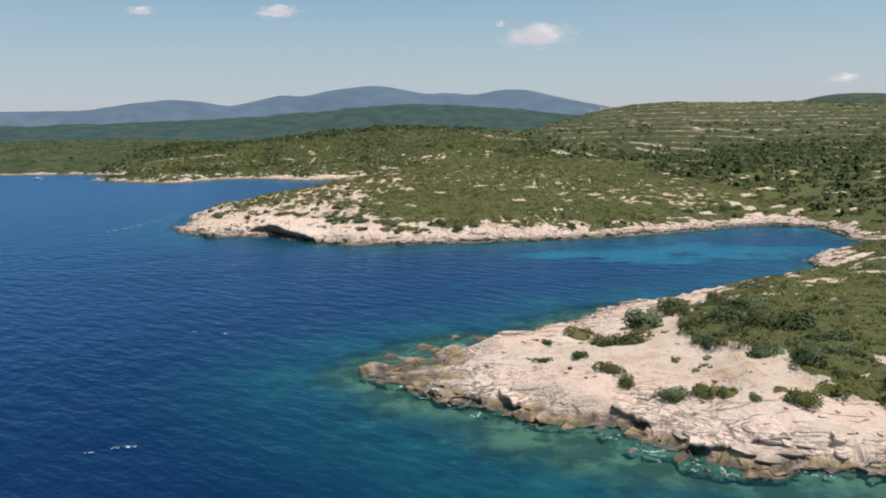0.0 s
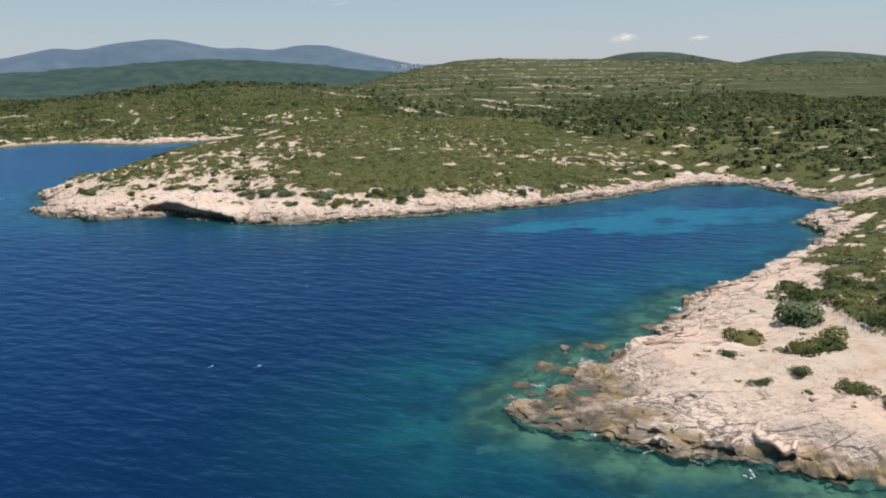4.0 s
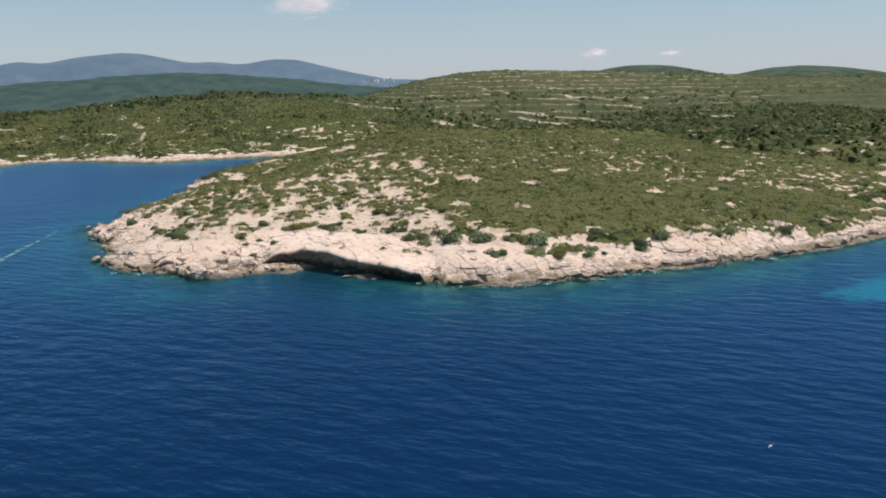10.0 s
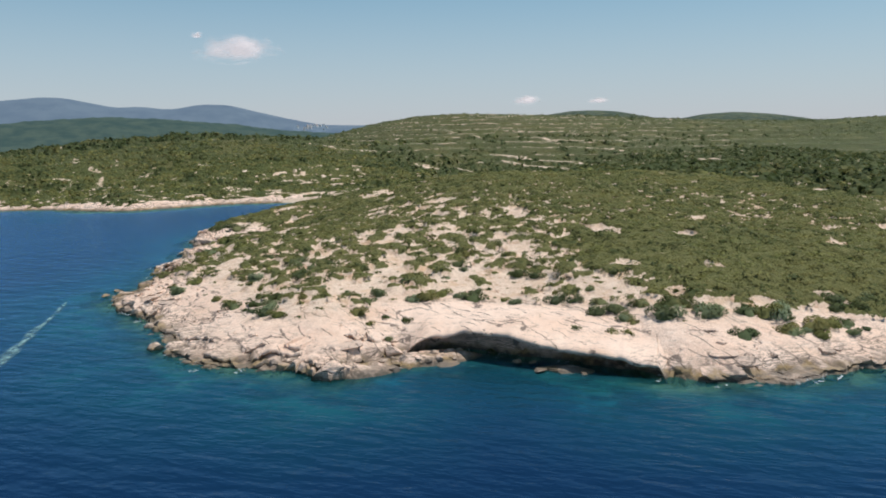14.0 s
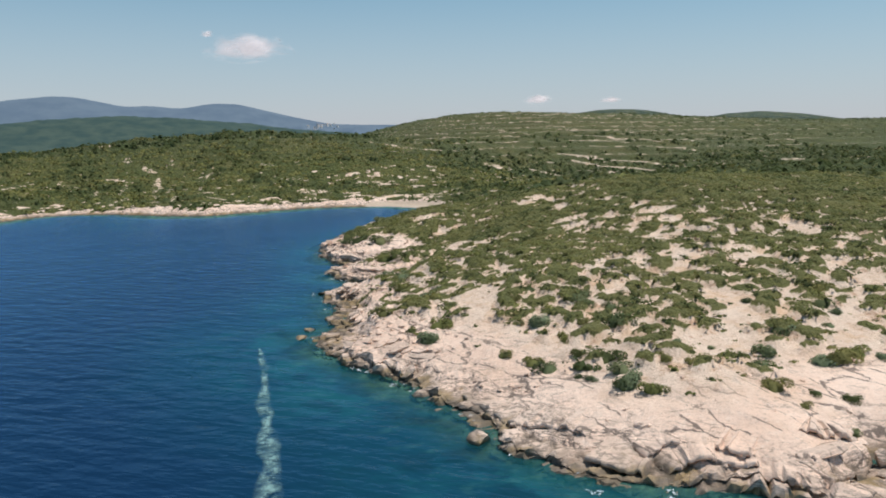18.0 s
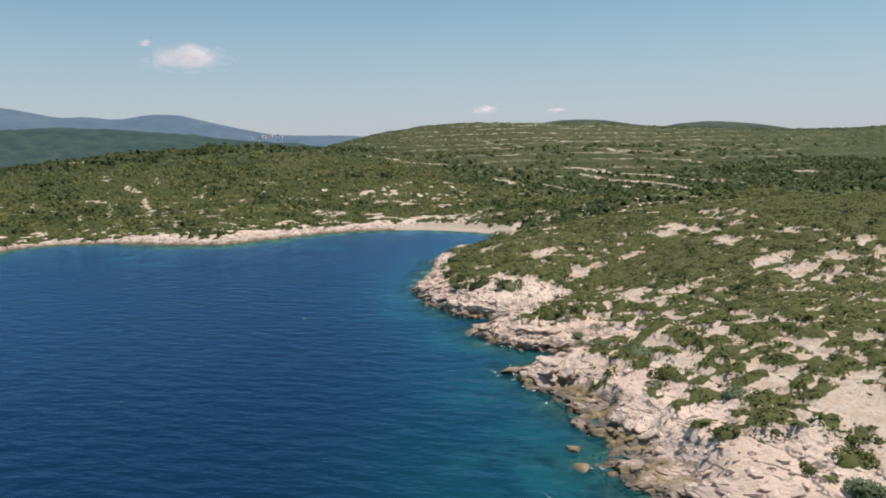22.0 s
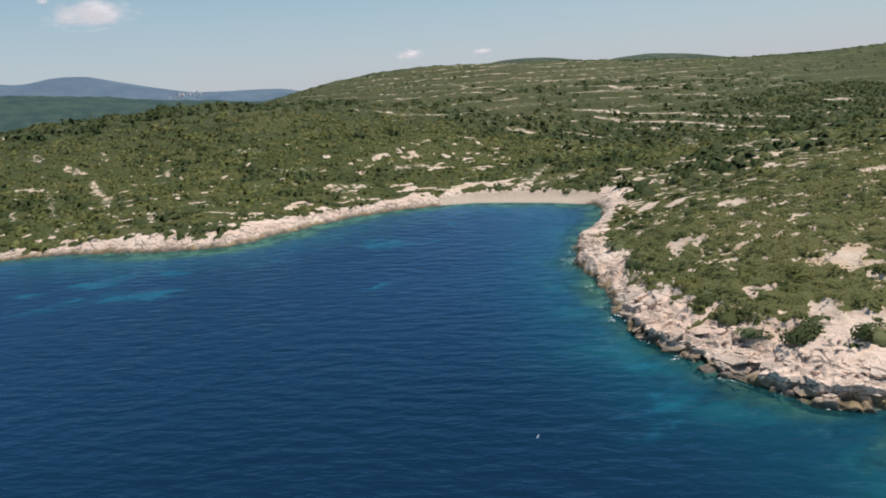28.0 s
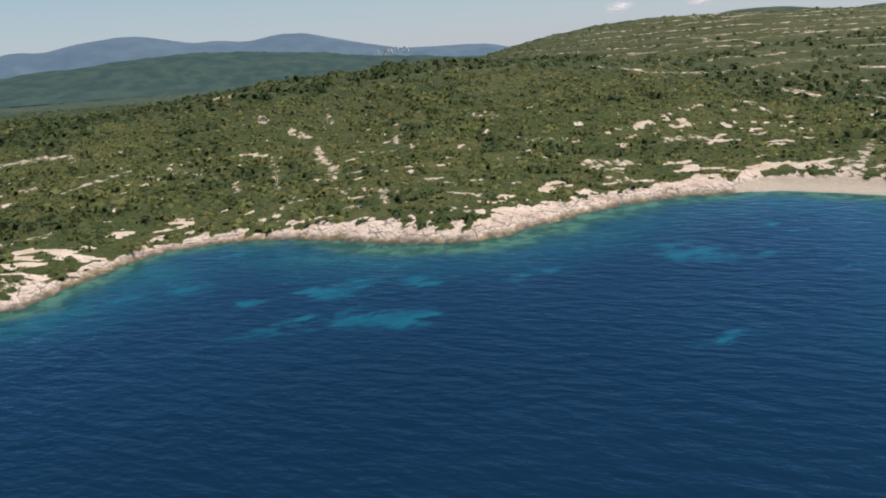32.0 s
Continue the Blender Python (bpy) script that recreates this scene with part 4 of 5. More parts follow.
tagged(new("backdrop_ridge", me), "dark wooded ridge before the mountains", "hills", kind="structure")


# ---- clouds ----
def cloud_mesh(seed):
    bm = bmesh.new()
    bmesh.ops.create_icosphere(bm, subdivisions=4, radius=1.0)
    for v in bm.verts:
        k = 1 + 0.28 * noise.noise(v.co * 1.7 + Vector((seed, 0, 0))) + 0.14 * noise.noise(v.co * 4.1 + Vector((0, seed, 0)))
        v.co *= k
        v.co.z = v.co.z if v.co.z > 0 else v.co.z * 0.55
    me = bpy.data.meshes.new("cloud")
    bm.to_mesh(me), bm.free()
    me.polygons.foreach_set("use_smooth", [True] * len(me.polygons))
    me.materials.append(CLOUD)
    return me


for k, (a, e, w, h, label) in enumerate([(6.6, 6.45, 3.1, 1.5, "lone white fair-weather cloud high over the hills"), (26.8, 2.95, 1.15, 0.55, "tiny white cloud low over the hill crest"),
                                         (-11.8, 8.4, 1.9, 0.75, "flat white cloud in the clear sky"), (31.8, 2.85, 0.9, 0.3, "faint wisp of cloud above the ridge"),
                                         (4.1, 7.5, 0.5, 0.25, "small shred of cloud beside the larger one"), (-20.9, 8.3, 1.2, 0.4, "thin pale cloud shred in the sky")]):
    dist = 4600
    ob = tagged(new("cloud", cloud_mesh(3.7 * k + 1)), label, "cloud", "clouds")
    ob.matrix_world = pose(EYE0[0] + dist * math.sin(radians(a)), EYE0[1] + dist * math.cos(radians(a)), 22 + dist * math.tan(radians(e)), 0, 0, -a) @ Matrix.Diagonal(
        (dist * math.tan(radians(w)), 60, dist * math.tan(radians(h)), 1))


# ---- overhanging rock at the waterline ----
SECTION = [(13, None), (11, None), (9, None), (7, None), (5.5, None), (4, None), (2.8, None), (1.7, None), (0.8, None), (0.2, None), (-0.05, -0.12), (-0.1, -0.3), (0.15, -0.5), (0.8, -0.62), (1.8, -0.75),
           (3.0, -1.0), (4.0, -1.5), (4.4, -2.1), (4.5, -2.8), (4.0, -3.6)]


def overhang(points, label, inland, depth=1.0, back=1.0, seed=0):
    """An undercut brow of rock along a line of lip points; inland: a way that points to the land."""
    lip = np.array(points, float)
    last = len(points) - 1
    along = np.linspace(0, last, 14 * last)
    lx, ly, lz = (np.interp(along, np.arange(last + 1), lip[:, k]) for k in range(3))
    lx = lx + 0.7 * (fbm(along * 2.6, along * 0 + seed, 91, 4) - 0.5)
    ly = ly + 0.7 * (fbm(along * 2.6, along * 0 + 5 + seed, 92, 4) - 0.5)
    lz = lz + 0.7 * depth ** 0.5 * (fbm(along * 2.3, along * 0 + 9 + seed, 93, 4) - 0.5) + (0.35 * (vnoise(np.floor(along * 4.3), along * 0 + seed, 90) - 0.5) if depth < 0.8 else 0)
    nx, ny = np.gradient(ly), -np.gradient(lx)
    ln = np.hypot(nx, ny)
    flip = np.where(nx * inland[0] + ny * inland[1] < 0, -1, 1) / ln
    nx, ny = (np.convolve(np.pad(v * flip, 8, "edge"), np.ones(17) / 17, "valid") for v in (nx, ny))
    closing = smooth(0, 0.18 * last, along) * smooth(last, 0.82 * last, along)
    ends = smooth(0, 0.1 * last, along) * smooth(last, 0.88 * last, along)
    rows = []
    for s, drop in SECTION:
        reach = s * back if drop is None else (s * closing + 0.2 * (1 - closing)) * depth
        px, py = lx + nx * reach, ly + ny * reach
        gz = land_parts(px, py)[1]
        if drop is None:
            own = lz + 0.14 * reach + 0.3 * (fbm(px / 1.4, py / 1.4, 94, 4) - 0.5)
            pz = own * (1 - smooth(3, 12, s)) + (gz + 0.05 - 0.25 * smooth(9, 13, s)) * smooth(3, 12, s)
            pz = np.maximum(pz, gz - 0.3)
            pz = pz * ends + (gz - 0.35) * (1 - ends)
        else:
            pz = lz * ends + (gz - 0.4) * (1 - ends) + drop * np.maximum(closing, 0.35) * (0.4 + 0.6 * depth) + 0.2 * depth * (fbm(px * 1.3, py * 1.3 + drop * 2, 95, 3) - 0.5)
        rows.append(np.stack([px, py, pz], -1))
    me = mesh_from("rock_overhang", np.concatenate(rows), grid_faces(len(along), len(rows)), depth > 0.8)
    me.materials.append(ROCK)
    return tagged(new("rock_overhang", me), label, "rock overhang", kind="structure")


overhang([(-27.4, 166.2, 0.7), (-28.6, 166.9, 1.2), (-30.5, 168.4, 1.7), (-33, 170.6, 2.05), (-36, 173.3, 2.15), (-38.5, 176.2, 2.95), (-41, 179.3, 2.75), (-44, 181.0, 2.2), (-47.5, 181.6, 1.7)],
         "undercut limestone brow over a dark sea cave", (0.6, 0.8), 0.85)


def brow(points, label, inland, seed, rise=0.5, depth=0.32):
    """A thin bed that juts out over the rock below it."""
    x, y = np.array([p[0] for p in points], float), np.array([p[1] for p in points], float)
    z = np.maximum(land_parts(x, y)[1], 0.15) + rise
    return overhang([(float(a), float(b), float(c)) for a, b, c in zip(x, y, z)], label, inland, depth, 0.3, seed)


for k, points in enumerate([[(5.5, 63.4), (6.9, 61.6), (8.3, 60.0)], [(14.4, 59.2), (16.0, 58.0), (17.2, 55.6)], [(18.2, 52.7), (20.7, 51.5), (23.5, 51.4), (26.6, 51.2)]]):
    brow(points, "dark undercut bed of limestone on the near point", (0.35, 0.94), 20 + k)
for k, points in enumerate([[(-66.4, 196.2), (-65.1, 194.2), (-63.9, 192.6), (-62.6, 190.2)], [(-60.8, 187.2), (-59.2, 187.4), (-57.9, 186.4)], [(-57.4, 185.6), (-56.4, 184.4), (-55.4, 183.0)],
                            [(-51.6, 184.6), (-50.5, 183.2), (-49.0, 182.6), (-46.5, 183.4)]]):
    brow(points, "dark undercut bed of limestone on the cape", (0.7, 0.7), 40 + k, 0.4)

for k, points in enumerate([[(-50.2, 180.8), (-52.0, 180.4), (-53.8, 179.6)], [(-55.5, 182.4), (-57.0, 183.8), (-58.6, 184.9), (-60.4, 185.5)], [(-61.5, 185.7), (-63.4, 187.6), (-64.5, 189.8)], [(-65.2, 193.4), (-65.6, 196.8), (-65.9, 200.4), (-66.8, 204.6)]]):
    brow(points, "dark undercut bed of limestone at the foot of the cape", (0.7, 0.7), 60 + k, 0.5, 0.6)


def blocks(along, seed, size):
    """Stepped noise along a line, like the faces of split blocks, 0 to 1."""
    u = along / size + 0.7 * vnoise(along / size * 0.7, along * 0, seed + 3)
    k = np.floor(u)
    a, b = lattice(k, k * 0, seed), lattice(k + 1, k * 0, seed)
    return a + (b - a) * smooth(0.85, 1.0, u - k)


def ledges(points, label, seed, least=0.0, most=1.0, chips=3.2):
    """Broken beds of rock along the waterline, each set back over the one below and undercut in places."""
    pts = np.array(points, float)
    run = np.concatenate([[0], np.cumsum(np.hypot(*np.diff(pts, axis=0).T))])
    along = np.arange(0, run[-1], 0.26)
    px, py = np.interp(along, run, pts[:, 0]), np.interp(along, run, pts[:, 1])
    tx, ty = np.gradient(px), np.gradient(py)
    tx, ty = (np.convolve(np.pad(v, 20, "edge"), np.ones(41) / 41, "valid") for v in (tx, ty))
    ln = np.hypot(tx, ty)
    nx, ny = ty / ln, -tx / ln
    # find the true waterline on each cross line
    reach = np.arange(-4, 4.01, 0.25)
    dd = land_parts(px[:, None] + nx[:, None] * reach, py[:, None] + ny[:, None] * reach)[0]
    start = reach[np.argmax(dd > -0.1, axis=1)]
    start = np.convolve(np.pad(start, 2, "edge"), np.ones(5) / 5, "valid")
    px, py = px + nx * start, py + ny * start

    def ground_at(o):
        return land_parts(px + nx * o, py + ny * o)[1] + 0.4 * smooth(1.8, 1.0, o)

    rows = []

    def row(o, z):
        rows.append(np.stack([px + nx * o, py + ny * o, z], -1))

    rng = np.random.default_rng(seed)
    # where the beds stand out, and where the rock just slopes into the sea
    ends = smooth(0, 4, along) * smooth(run[-1], run[-1] - 4, along)
    bold = np.clip(smooth(0.32, 0.62, fbm(along / 9, along * 0, seed + 90, 3)), least, most) * ends
    top = np.full(len(along), -0.5)
    row(np.full(len(along), -0.5), top - 0.3)
    spread = 0.6 + 0.9 * vnoise(along / 6, along * 0, seed + 91)
    for k, base in enumerate((-0.3, 0.4)):
        size = 3.4 + (1.3 * k) % 2.1
        front = base * spread + 0.9 * (blocks(along, seed + k, size) - 0.5) + 0.22 * (blocks(along, seed + 7 + k, 0.9) - 0.5) + 0.3 * (fbm(along / 2.4, along * 0 + k, seed + 20, 4) - 0.5)
        under = bold * ((0.5 + 0.5 * least) * smooth(0.55 - 0.2 * least, 0.8, blocks(along, seed + 40 + k, 2.6)) + 0.2 * vnoise(along * 1.7, along * 0 + k, seed + 60))
        roof = ground_at(base * spread + 0.6) + 0.2 * bold * (blocks(along, seed + 80 + k, 2.3) - 0.4)
        roof = np.maximum(top + 0.03 + 0.15 * bold * blocks(along, seed + 30 + k, 1.8), roof)
        thick = (roof - top) * (0.3 + 0.45 * vnoise(along / 1.1, along * 0 + k, seed + 70))
        lean = 0.35 * (1 - bold)
        for o, z in ((front + under, top - 0.03), (front + under * 0.9, roof - thick), (front - 0.02, roof - thick * 0.9), (front + lean * 0.5, roof - 0.07), (front + 0.12 + lean, roof)):
            row(o + 0.08 * rng.normal(size=len(along)), z - 0.5 * (1 - ends) + 0.025 * rng.normal(size=len(along)))
        top = roof
    row(np.full(len(along), 1.6), ground_at(1.6) + 0.02 - 0.3 * (1 - ends))
    row(np.full(len(along), 2.4), ground_at(2.4) - 0.3)
    me = mesh_from("rock_ledges", np.concatenate(rows), grid_faces(len(along), len(rows))[:, ::-1], False)
    me.materials.append(ROCK)
    base = tagged(new("rock_ledges", me), label, "rock ledges", kind="structure")
    # split slabs that lie on the shore, proud on the side of the sea
    rng = np.random.default_rng(seed + 5)
    count = min(300, int(chips * run[-1]))
    u = np.sort(rng.integers(0, len(along), count))
    o = 0.1 + 3.2 * rng.random(count) ** 1.3
    qx, qy = px[u] + nx[u] * o, py[u] + ny[u] * o
    d, z, _, beach = land_parts(qx, qy)
    zi, zs = land_parts(qx + nx[u] * 0.9, qy + ny[u] * 0.9)[1], land_parts(qx + ty[u] / ln[u] * -0.9, qy + tx[u] / ln[u] * 0.9)[1]
    low = fbm(qx / 6, qy / 6, seed + 8, 3)
    for k in np.flatnonzero((d > -0.2) & (beach < 0.2) & (low > 0.4) & (bell(qx, qy, -1, 77, 6, 7) < 0.4) & (cave_gap(qx, qy) < 0.5) & (bell(qx, qy, -61, 196, 8, 13) < 0.35)):
        i = u[k]
        length, width, thick = 0.6 + 1.6 * rng.random() ** 1.6, 0.35 + 0.5 * rng.random(), 0.08 + 0.12 * rng.random()
        turn = math.degrees(math.atan2(ty[i], tx[i])) + 20 * rng.normal()
        # rises inland with the ground, but less steeply
        lean = math.degrees(math.atan2(zi[k] - zs[k], 1.8)) * 0.9 - 4 * rng.random()
        ob = new("slab", SLABS[int(rng.integers(0, len(SLABS)))])
        ob.matrix_world = pose(float(qx[k]), float(qy[k]), float(z[k]) + 0.02, 0, 0, turn) @ pose(0, 0, 0, -lean, 4 * rng.normal(), 0) @ Matrix.Diagonal((length, width, thick, 1))
        ob.parent = base
    return base


def slab_mesh(seed):
    """A split slab of unit half size: jagged outline, undercut foot, uneven top."""
    rng = np.random.default_rng(seed)
    n = 13
    a = np.linspace(0, 2 * math.pi, n, endpoint=False) + 0.16 * rng.normal(size=n)
    rad = (np.abs(np.cos(a)) ** 3.2 + np.abs(np.sin(a)) ** 3.2) ** (-1 / 3.2) * (0.8 + 0.35 * rng.random(n))
    rim = np.stack([np.cos(a) * rad, np.sin(a) * rad], -1)
    rows = [(0.80, -1.6), (0.84, -0.2), (1.0, 0.15), (0.99, 0.85), (0.94, 1.02), (0.5, 1.08)]
    v = np.concatenate([np.concatenate([rim * k * (1 + 0.04 * rng.normal(size=(n, 1))), np.full((n, 1), h) + 0.16 * rng.normal(size=(n, 1))], 1) for k, h in rows] + [np.array([[0, 0, 1.15]])])
    bm = bmesh.new()
    bv = [bm.verts.new(p) for p in v]
    for r in range(len(rows) - 1):
        for i in range(n):
            j = (i + 1) % n
            bm.faces.new((bv[r * n + i], bv[r * n + j], bv[(r + 1) * n + j], bv[(r + 1) * n + i]))
    for i in range(n):
        bm.faces.new((bv[(len(rows) - 1) * n + i], bv[(len(rows) - 1) * n + (i + 1) % n], bv[-1]))
    me = bpy.data.meshes.new("slab")
    bm.to_mesh(me), bm.free()
    me.materials.append(ROCK)
    return me


SLABS = [slab_mesh(700 + k) for k in range(10)]
ledges(NEAR_SHORE[3:], "broken layered limestone ledges round the near point", 600)
ledges(COVE_SHORE[:14] + [(-25, 164.2)], "pale limestone ledges along the cove", 610, 0.0, 0.45, 0.8)
ledges(WEST_SHORE[1:11], "dark undercut limestone ledges round the cape", 640, 0.0, 0.5)
ledges(WEST_SHORE[9:33], "broken layered limestone ledges of the western shore", 620, 0.3)


# ---- plants ----
def part(name, bm, mat, parent, label=""):
    me = bpy.data.meshes.new(name)
    bm.to_mesh(me), bm.free()
    me.materials.append(mat)
    ob = new(name, me)
    ob.parent = parent
    return tagged(ob, label)


# ---- far village and boat ----
def prism(bm, sx, sy, sz, ridge=0.0, lift=0.0):
    """A block, its top drawn to a ridge along x when ridge is set."""
    v = [bm.verts.new((x * sx / 2, y * sy / 2, lift)) for x, y in ((-1, -1), (1, -1), (1, 1), (-1, 1))]
    if ridge:
        w = [bm.verts.new((x * sx / 2, 0, lift + sz)) for x in (-1, 1)]
        for f in ((v[0], v[1], w[1], w[0]), (v[2], v[3], w[0], w[1]), (v[1], v[2], w[1]), (v[3], v[0], w[0]), (v[3], v[2], v[1], v[0])):
            bm.faces.new(f)
    else:
        w = [bm.verts.new((x * sx / 2, y * sy / 2, lift + sz)) for x, y in ((-1, -1), (1, -1), (1, 1), (-1, 1))]
        for f in ((v[3], v[2], v[1], v[0]), tuple(w), *((v[n], v[(n + 1) % 4], w[(n + 1) % 4], w[n]) for n in range(4))):
            bm.faces.new(f)
    return bm


WHITEWASH = plain_material("whitewash", (0.72, 0.70, 0.66), (0.80, 0.78, 0.75), 0.2)
CLAY = plain_material("clay_tiles", (0.50, 0.38, 0.32), (0.60, 0.47, 0.40), 0.5)
GELCOAT = plain_material("white_gelcoat", (0.76, 0.77, 0.77), (0.82, 0.82, 0.82), 1.0, 0.35)
AWNING = plain_material("boat_canvas", (0.10, 0.16, 0.26), (0.13, 0.20, 0.31), 2.0)
rng = np.random.default_rng(307)
cols, grid = MOUNTAIN_GRID
for k in range(20):
    a = 11.3 + 0.55 * rng.normal()
    col = grid[:, int(np.argmin(np.abs(cols - a)))]
    el = np.degrees(np.arctan2(col[:, 2] - 24, np.hypot(col[:, 0] + 100, col[:, 1] - 250)))
    hx, hy, hz = col[int(np.argmin(np.abs(el - 1.28 - 0.07 * rng.normal())))]
    house = tagged(new("house"), "whitewashed village house with a clay roof at the mountain foot", "house", "far village")
    w, b, h = 9 + 6 * rng.random(), 8 + 3 * rng.random(), 6 + 4 * rng.random()
    part("wall", prism(bmesh.new(), w, b, h + 4, 0, -4), WHITEWASH, house)
    part("roof", prism(bmesh.new(), w + 1, b + 1, 2.4, 1, h), CLAY, house)
    house.matrix_world = pose(float(hx), float(hy), float(hz), 0, 0, 360 * rng.random())

boat = tagged(new("motor_boat"), "small white motor boat moored off the far beach", "boat")
bm = bmesh.new()
sections = [(-2.4, 0.80, 0.55), (-1.0, 0.95, 0.60), (0.8, 0.85, 0.68), (2.0, 0.45, 0.80), (2.7, 0.04, 0.92)]
loops = [[bm.verts.new(p) for p in ((x, -w, h), (x, -w * 0.75, -0.1), (x, 0, -0.3), (x, w * 0.75, -0.1), (x, w, h))] for x, w, h in sections]
for a, b in zip(loops, loops[1:]):
    for n in range(4):
        bm.faces.new((a[n], a[n + 1], b[n + 1], b[n]))
    bm.faces.new((a[4], a[0], b[0], b[4]))
bm.faces.new(loops[0])
part("hull", bm, GELCOAT, boat)
part("cabin", prism(bmesh.new(), 1.3, 1.1, 0.7, 0, 0.55), GELCOAT, boat)
part("awning", prism(bmesh.new(), 1.6, 1.3, 0.08, 0, 1.7), AWNING, boat, "dark blue canvas awning")
for px, py in ((-0.7, -0.55), (0.7, -0.55), (-0.7, 0.55), (0.7, 0.55)):
    bm = bmesh.new()
    bmesh.ops.create_cone(bm, cap_ends=True, segments=6, radius1=0.03, radius2=0.03, depth=1.2, matrix=pose(px, py, 1.15))
    part("post", bm, GELCOAT, boat)
boat.matrix_world = pose(-235, 446, 0.0, 0, 0, 15)


def tufts(count, leaf, seed, core_ring=7, flat=0.75, wild=0.4):
    """Unit dome of leaf tufts round a low core: vertices and quads."""
    rng = np.random.default_rng(seed)
    lob = rng.normal(size=(5, 3)) * (0.55, 0.55, 0.18)
    lob[:, 2] = np.abs(lob[:, 2])
    u = rng.normal(size=(count, 3))
    u[:, 2] = np.abs(u[:, 2])
    u /= np.linalg.norm(u, axis=1)[:, None]
    c = lob[rng.integers(0, 5, count)] * 0.8 + u * (0.42 + 0.2 * rng.random(count))[:, None]
    c[:, 2] = np.maximum(c[:, 2], 0.06)
    n = u + (0, 0, 0.25) + rng.normal(size=(count, 3)) * wild
    n /= np.linalg.norm(n, axis=1)[:, None]
    a = np.cross(n, rng.normal(size=(count, 3)))
    a /= np.linalg.norm(a, axis=1)[:, None]
    b = np.cross(n, a)
    size = leaf * (0.6 + 0.8 * rng.random(count))[:, None]
    v = np.stack([c - a * size, c - b * size * 0.7 - n * size * 0.2, c + a * size, c + b * size * 0.7 + n * size * 0.25], 1).reshape(-1, 3)
    f = np.arange(count * 4).reshape(-1, 4)
    ang = np.linspace(0, 2 * math.pi, core_ring, endpoint=False)
    rings = []
    for rad, h in ((0.72, -0.12), (0.62, 0.24), (0.34, 0.46), (0.02, 0.52)):
        wob = 1 + 0.3 * (rng.random(core_ring) - 0.5)
        rings.append(np.stack([np.cos(ang) * rad * wob, np.sin(ang) * rad * wob, np.full(core_ring, h) * (1 + 0.2 * (rng.random(core_ring) - 0.5))], -1))
    core = np.concatenate(rings)
    i = np.arange(core_ring)
    cf = np.concatenate([np.stack([k * core_ring + i, k * core_ring + (i + 1) % core_ring, (k + 1) * core_ring + (i + 1) % core_ring, (k + 1) * core_ring + i], -1) for k in range(3)])
    v, f = np.concatenate([v, core]), np.concatenate([f, cf + len(v)])
    v[:, 2] *= flat / 0.75
    return v, f


def scatter(x0, x1, y0, y1, step, seed):
    rng = np.random.default_rng(seed)
    x, y = np.meshgrid(np.arange(x0, x1, step), np.arange(y0, y1, step))
    x, y = x.ravel() + (rng.random(x.size) - 0.5) * step * 1.3, y.ravel() + (rng.random(x.size) - 0.5) * step * 1.3
    return x, y, rng


def joined(name, templates, x, y, z, radius, height, mat, rng, label, category):
    """Many plants or stones as one mesh of kind stuff."""
    which = rng.integers(0, len(templates), len(x))
    V, Fc, T, N, base = [], [], [], [], 0
    for k, (v, f) in enumerate(templates):
        m = np.flatnonzero(which == k)
        if not len(m):
            continue
        a = rng.random(len(m)) * 2 * math.pi
        c, s = np.cos(a)[:, None], np.sin(a)[:, None]
        px = v[None, :, 0] * c - v[None, :, 1] * s
        py = v[None, :, 0] * s + v[None, :, 1] * c
        P = np.stack([x[m, None] + px * radius[m, None], y[m, None] + py * radius[m, None], z[m, None] + v[None, :, 2] * height[m, None]], -1)
        V.append(P.reshape(-1, 3))
        Fc.append((f[None] + (np.arange(len(m)) * len(v))[:, None, None] + base).reshape(-1, f.shape[1]))
        T.append(np.repeat(rng.random(len(m)), len(v)))
        N.append(np.stack([px, py, np.broadcast_to(v[None, :, 2] + 0.55, px.shape)], -1).reshape(-1, 3))
        base += len(m) * len(v)
    me = mesh_from(name, np.concatenate(V), np.concatenate(Fc), False)
    if category == "scrub":
        soften(me, np.concatenate(N))
    put_attribute(me, "tone", np.concatenate(T))
    me.materials.append(mat)
    return tagged(new(name, me), label, category, kind="stuff")


def land_at(x, y):
    d, z, e, b = land_parts(x, y)
    lane = smooth(1.2, 0.2, clearing(x, y) + 2.0 * (vnoise(x / 2.5, y / 2.5, 45) - 0.5)) * smooth(340, 352, y)
    return d, z, np.maximum(bareness(x, y, d, e, b), lane)


def loose(count, leaf, seed):
    """Leaf tufts alone, without a core, for the top of a cushion."""
    v, f = tufts(count, leaf, seed, 5, wild=0.3)
    return v[:count * 4], f[:count]


LOW_TUFTS = [loose(22, 0.20, 60 + k) for k in range(6)]
NEAR_TUFTS = [tufts(60, 0.19, k) for k in range(6)]
MID_TUFTS = [tufts(10, 0.42, 20 + k, 4, wild=0.22) for k in range(5)]
FAR_TUFTS = [tufts(3, 0.5, 40 + k, 5, wild=0.2) for k in range(4)]

# low cushion scrub of the two headlands
x, y, rng = scatter(-75, 90, 45, 345, 1.16, 101)
d, z, e, b = land_parts(x, y)
bare, mat, own = cover(x, y, d, e, b)
keep = (bare < 0.55) & (d > 3) & (x + 0.4 * y < 165)
x, y, z, mat = x[keep], y[keep], z[keep], mat[keep]
r = 0.5 + 0.5 * rng.random(len(x))
joined("cushion_scrub", LOW_TUFTS, x, y, z + mat - 0.14, r, r * (0.45 + 0.3 * rng.random(len(x))), LEAF, rng, "low green cushion scrub covering the headland", "scrub")

